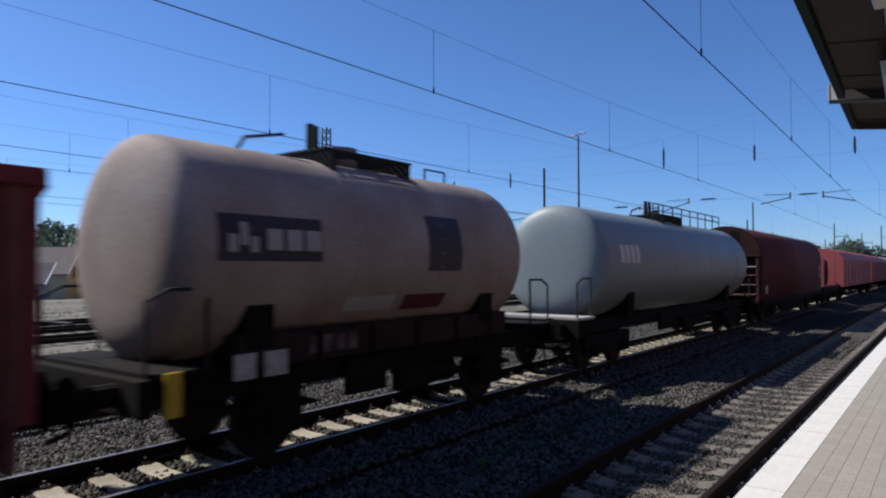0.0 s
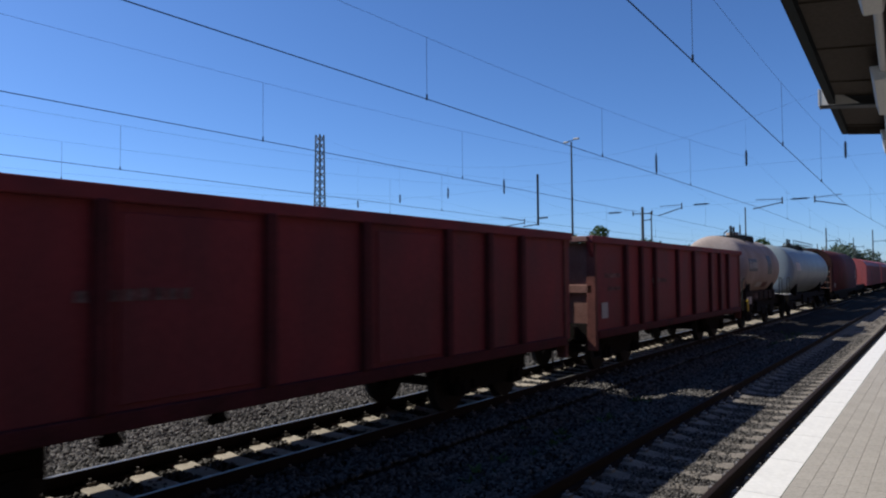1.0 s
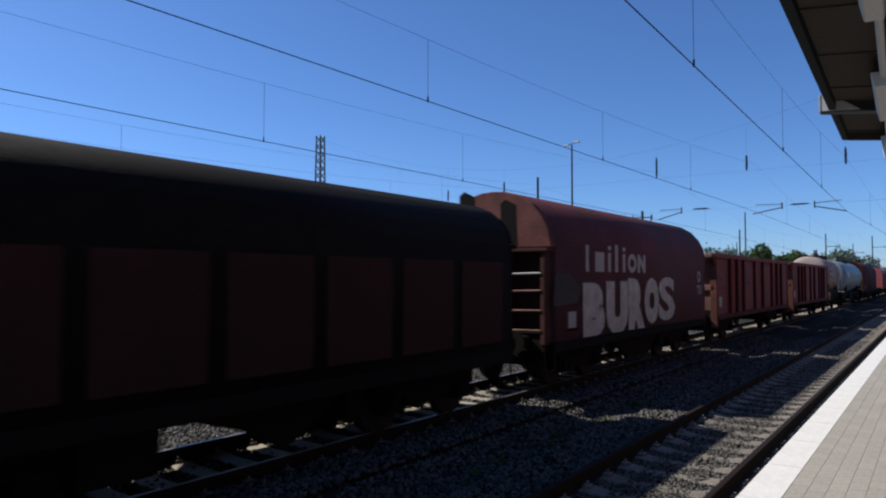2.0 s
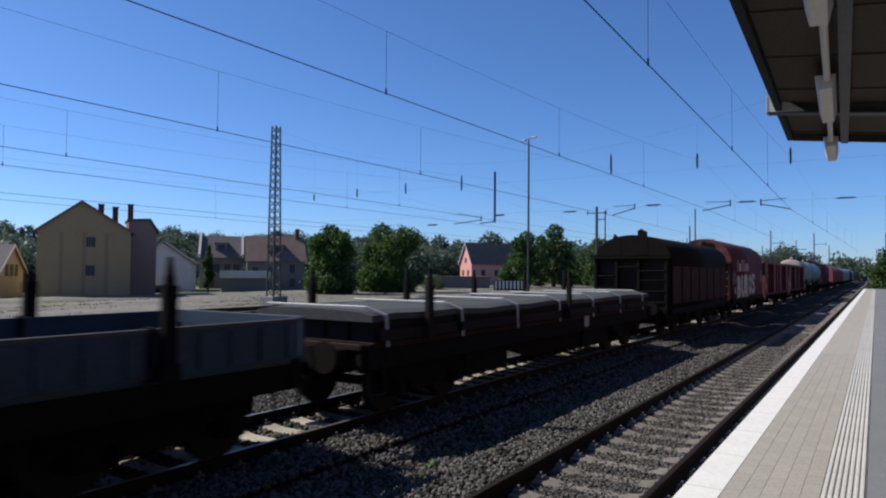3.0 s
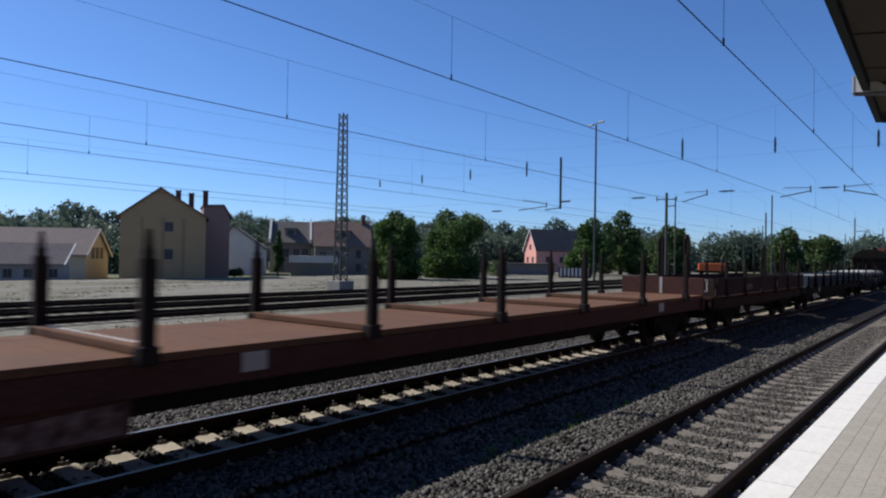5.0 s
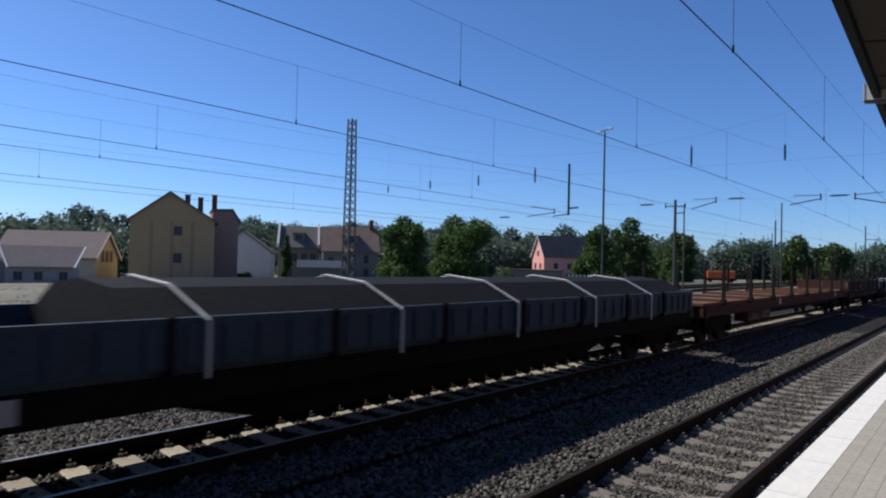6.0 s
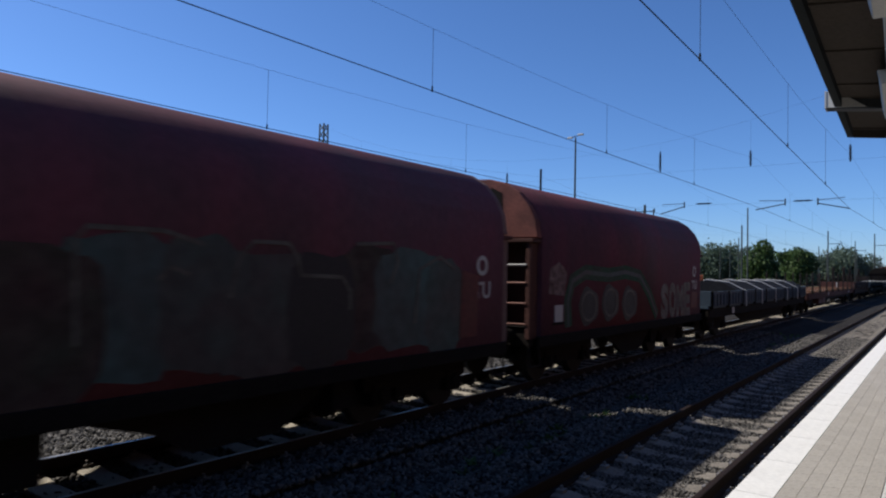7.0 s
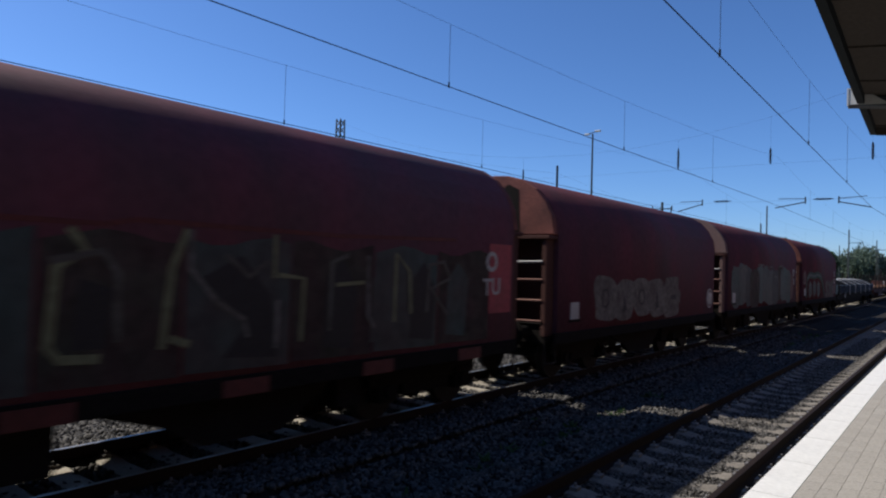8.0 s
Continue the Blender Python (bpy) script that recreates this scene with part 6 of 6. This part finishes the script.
for i in range(7):
    y = -h + 0.6 + i * 2.25
    part("strap", Mesh().path([(1.30, y, 1.15), (1.30, y - 0.05, 1.63), (1.05, y - 0.25, 1.76), (-1.05, y - 0.3, 1.76)], 0.022, 5), M_STRAP, w, "white lashing strap")
for i in range(6):
    for k in range(5):
        part("stacked_timber", Mesh().box(-1.24 + 0.5 * k, -0.80 + 0.5 * k, -h + 0.35 + i * 2.42, -h + 2.68 + i * 2.42, 1.225, 1.54), M_POST, w, "dark stacked timber", bevel=0.015)
    part("timber", Mesh().box(1.285, 1.32, -h + 0.4 + i * 2.4, -h + 2.6 + i * 2.4, 1.24, 1.42), M_POST, w, "dark side board", bevel=0.01)
posts(w, [-66.15 - c, -63.1 - c, -60.05 - c, -57.0 - c, -53.95 - c], 1.33, 1.25, 2.38, (-1,))
posts(w, [-66.15 - c, -60.05 - c], 1.36, 1.25, 2.38, (1,))
label_plate(w, 1.252, -58.6 - c, 1.05, 0.3, 0.28)


def low_side(rear, front, label, hoops):
    w, h, c = flat(rear, front, label, 1.2, M_BOGIE, M_BLUEGREY, 1.30, inset=1.9)
    n = 9
    for s in (-1, 1):
        for i in range(n):
            y0, y1 = -h + 0.15 + (2 * h - 0.3) * i / n, -h + 0.15 + (2 * h - 0.3) * (i + 1) / n
            a, b_ = sorted((s * 1.33, s * 1.38))
            fl = part("side_flap", Mesh().box(a, b_, y0 + 0.03, y1 - 0.03, 1.18, 1.68), M_BLUEGREY, w, bevel=0.01)
            # Near rim gets a paler grey to bring out its sunlit top edge.
            part("flap_rim", Mesh().box(a - 0.01, b_ + 0.01, y0 + 0.03, y1 - 0.03, 1.66, 1.70), M_TARPGREY if s > 0 and not hoops else M_BLUEGREY, fl)
            if s > 0:
                for k in range(5):
                    yy = y0 + (k + 0.5) * (y1 - y0) / 5
                    part("flap_rib", Mesh().box(1.38, 1.42, yy - 0.06, yy + 0.06, 1.22, 1.62), M_BLUEGREY, fl, bevel=0.012)
            part("flap_post", Mesh().box(a - 0.02, b_ + 0.04, y0 - 0.03, y0 + 0.03, 1.1, 1.72), M_BOGIE, w)
    for s in (-1, 1):
        y = s * (h - 0.1)
        part("end_flap", Mesh().box(-1.36, 1.36, y - 0.03, y + 0.03, 1.2, 1.72), M_BLUEGREY, w, "blue-grey end board", bevel=0.01)
        part("end_bracket", Mesh().prism([(-0.9, 1.25), (-0.4, 1.25), (-0.65, 1.65)], y + s * 0.032 - 0.005, y + s * 0.032 + 0.005), M_SIGNW, w)
    label_plate(w, 1.385, -h + 3.0, 0.98, 0.32, 0.22)
    if hoops:
        prof = [(-1.3, 1.3), (1.3, 1.3), (1.3, 1.66), (0.75, 1.98), (0.0, 2.06), (-0.75, 1.98), (-1.3, 1.66)]
        part("load_cover", Mesh().prism(prof, -h + 4.2, h - 0.5), M_SHEET, w, "black sheet over the load")
        for i in range(5):
            y = -h + 4.9 + i * 2.95
            part("strap", Mesh().path([(1.44, y, 1.07), (1.44, y, 1.66), (0.78, y - 0.1, 2.01), (0, y - 0.15, 2.09), (-1.3, y - 0.2, 1.7)], 0.02, 5), M_STRAP, w, "white hooped lashing")
    else:
        part("load_cover", Mesh().box(-1.25, 1.15, -h + 0.4, -h + 14.6, 1.3, 1.62), M_TARPPALE, w, "grey sheet over the load", bevel=0.05)
        posts(w, [h - 2.15 - 2.3 * k for k in range(8)], 1.45, 1.2, 2.45, mt=M_BOGIE)
        bars(w, 1.425, -80.0 - c, 1.36, 1.0, 0.11, 9, M_SPRAYGREY, 33)
    return w


low_side(-88.8, -69.0, "blue-grey low-sided bogie wagon with ribbed drop flaps", False)

w, h, c = flat(-103.7, -89.6, "dark brown stanchion wagon with low steel sides and tall end posts", 1.2, M_UMBER, M_BROWN, belly=False)
for s in (-1, 1):
    for i in range(5):
        y0, y1 = -h + 0.2 + (2 * h - 0.4) * i / 5, -h + 0.2 + (2 * h - 0.4) * (i + 1) / 5
        a, b_ = sorted((s * 1.31, s * 1.36))
        part("side_board", Mesh().box(a, b_, y0 + 0.03, y1 - 0.03, 1.235, 1.80), M_UMBER, w, bevel=0.012)
    part("sill_lip", Mesh().box(min(s * 1.25, s * 1.40), max(s * 1.25, s * 1.40), -h + 0.2, h - 0.2, 1.205, 1.23), M_ENDPALE, w, "thin pale lip along the sill")
posts(w, [-95.6 - c + i * 2.3 for i in range(-3, 3)], 1.36, 1.2, 2.45)
for s in (-1, 1):
    y = s * (h - 0.15)
    part("end_board", Mesh().box(-1.3, 1.3, y - 0.04, y + 0.04, 1.21, 1.78), M_UMBER, w, bevel=0.012)
    for x in (-0.42, 0.42):
        ep = Mesh().box(x - 0.085, x - 0.025, y - 0.08, y + 0.08, 1.15, 3.06).box(x + 0.025, x + 0.085, y - 0.08, y + 0.08, 1.15, 3.06).box(x - 0.07, x + 0.07, y - 0.03, y + 0.03, 1.15, 3.02)
        ep.tube((x, y, 3.04), (x, y, 3.18), 0.10, 8, 0.07)
        part("end_stanchion", ep, M_POST, w, "tall dark end stanchion", bevel=0.01)
label_plate(w, 1.365, 1.2, 1.45, 0.45, 0.32, M_SPRAYGREY)
bars(w, 1.362, -3.6, 1.36, 1.1, 0.22, 4, M_SPRAYDIM, 91)

w, h, c = flat(-130.1, -104.5, "long rust-orange flat wagon with dark stanchions and a headboard", 1.3, M_SILL, M_DECK, belly=False, inset=2.2)
posts(w, [-106.2 - 3.16 * i - c for i in range(8)], 1.29, 1.25, 2.55)
part("headboard", Mesh().box(-1.3, 1.3, h - 0.14, h - 0.06, 1.3, 1.82), M_SILL, w, "rusty headboard", bevel=0.01)
part("headboard_stripe", Mesh().box(-0.05, 0.03, h - 0.148, h - 0.1402, 1.32, 1.82), M_SIGNW, w)
part("hand_rail", Mesh().path([(1.2, h + 0.02, 1.4), (1.25, h + 0.35, 1.4), (1.25, h + 0.35, 1.75), (1.2, h + 0.02, 1.75)], 0.025, 6), M_SIGNW, w)
for i in range(8):
    y = -106.2 - 3.16 * i - c
    if i:
        part("bolster", Mesh().prism([(-1.28, 1.304), (1.28, 1.304), (1.28, 1.40), (-1.28, 1.40)], y - 0.10, y + 0.08), M_DECK, w, "cross bolster on the deck", bevel=0.015)
        if i > 4:
            part("wear_edge", Mesh().box(-1.27, 1.27, y + 0.03, y + 0.062, 1.4, 1.403), M_STRAP, w, "thin pale strip on top of the bolster")
for i in range(30):
    y = -h + 0.8 + i * 0.85
    part("deck_joint", Mesh().box(-1.27, 1.27, y - 0.004, y + 0.004, 1.3, 1.302), M_DECK, w)
for y_, ww in ((-120.7, 0.34), (-108.0, 0.34)):
    label_plate(w, 1.252, y_ - c, 1.1, ww, 0.22)
part("equipment_case", Mesh().box(0.75, 1.22, -125.2 - c, -122.1 - c, 0.5, 0.9), M_SILL, w, "brown case under the frame", bevel=0.02)
part("equipment_case", Mesh().box(-1.22, -0.75, -125.2 - c, -122.1 - c, 0.5, 0.9), M_SILL, w, "brown case under the frame", bevel=0.02)
patch(w, 1.224, [(-123.3 - c, 0.56), (-122.15 - c, 0.54), (-122.18 - c, 0.86), (-122.6 - c, 0.84), (-123.2 - c, 0.80)], M_GRAF, "mottled graffiti remains")
patch(w, 1.224, [(-125.1 - c, 0.55), (-123.7 - c, 0.55), (-123.8 - c, 0.72), (-124.6 - c, 0.78)], M_GRAF, "mottled graffiti remains")

low_side(-151.2, -131.3, "blue-grey low-sided wagon with white lashings over a black sheet", True)

# wagons ahead of the tanks
hood_wagon(29.9, 46.6, "brown covered wagon ahead of the grey tank wagon", M_TARPBROWN, M_BROWN, 81)
w, h, c = flat(47.6, 56.0, "short flat wagon with a dark drum and red bay", 1.2, M_BOGIE, M_BROWN)
part("drum", Mesh().tube((-0.9, 0.6, 2.1), (0.9, 0.6, 2.1), 0.85, 18), M_BOGIE, w)
part("red_frame", Mesh().box(-1.2, 1.2, -3.0, -2.6, 1.2, 3.1), M_HAZERED, w)
part("red_frame", Mesh().box(-1.2, 1.2, 2.4, 2.7, 1.2, 2.9), M_HAZERED, w)


def van(rear, front, label, mt):
    w, h = wagon("covered_van", rear, front, label, "covered wagon")
    ends(w, h - 0.2)
    bogie(w, h - 2.6)
    bogie(w, 2.6 - h)
    part("body", Mesh().prism([(-1.42, 1.0), (1.42, 1.0), (1.42, 3.1), (1.1, 3.6), (0.4, 3.85), (-0.4, 3.85), (-1.1, 3.6), (-1.42, 3.1)], -h + 0.15, h - 0.15), mt, w, bevel=0.03)
    for i in range(10):
        y = -h + 0.6 + (2 * h - 1.2) * i / 9
        part("side_rib", Mesh().box(1.42, 1.46, y - 0.05, y + 0.05, 1.05, 3.05), mt, w)
    # Body is closed; dark plates imitate the shade inside door openings.
    for y in (-h * 0.4, h * 0.35):
        part("door_gap", Mesh().box(1.422, 1.43, y - 0.25, y + 0.25, 1.5, 2.7), M_LOGOBG, w, "dark plate for the shade in a doorway")
    return w


for i, (a, b_, mt, lb) in enumerate(((57.2, 78.0, M_HAZERED, "bright red sliding-wall van"), (79.2, 100.0, M_HAZERED, "bright red sliding-wall van with a pale roof"), (101.2, 121.0, M_PALE, "pale grey covered van far up the train"),
                                     (122.2, 142.0, M_PALE, "pale grey covered van far up the train"), (143.2, 163.0, M_TARPBROWN, "brown covered van far up the train"), (164.2, 184.0, M_PALE, "pale grey van at the head of the train"))):
    van(a, b_, lb, mt)


def motions():
    """The whole train runs away along its track at about 25 m/s, slowing slightly."""
    for ob, q in WAGONS:
        walk(ob, [(t, pose(TRAIN, q + 25.3 * t - 0.045 * t * t, 0)) for t in (0.0, 1.0, 2.0, 3.0, 4.0, 5.0, 6.0, 7.0, 8.0)])


motions()
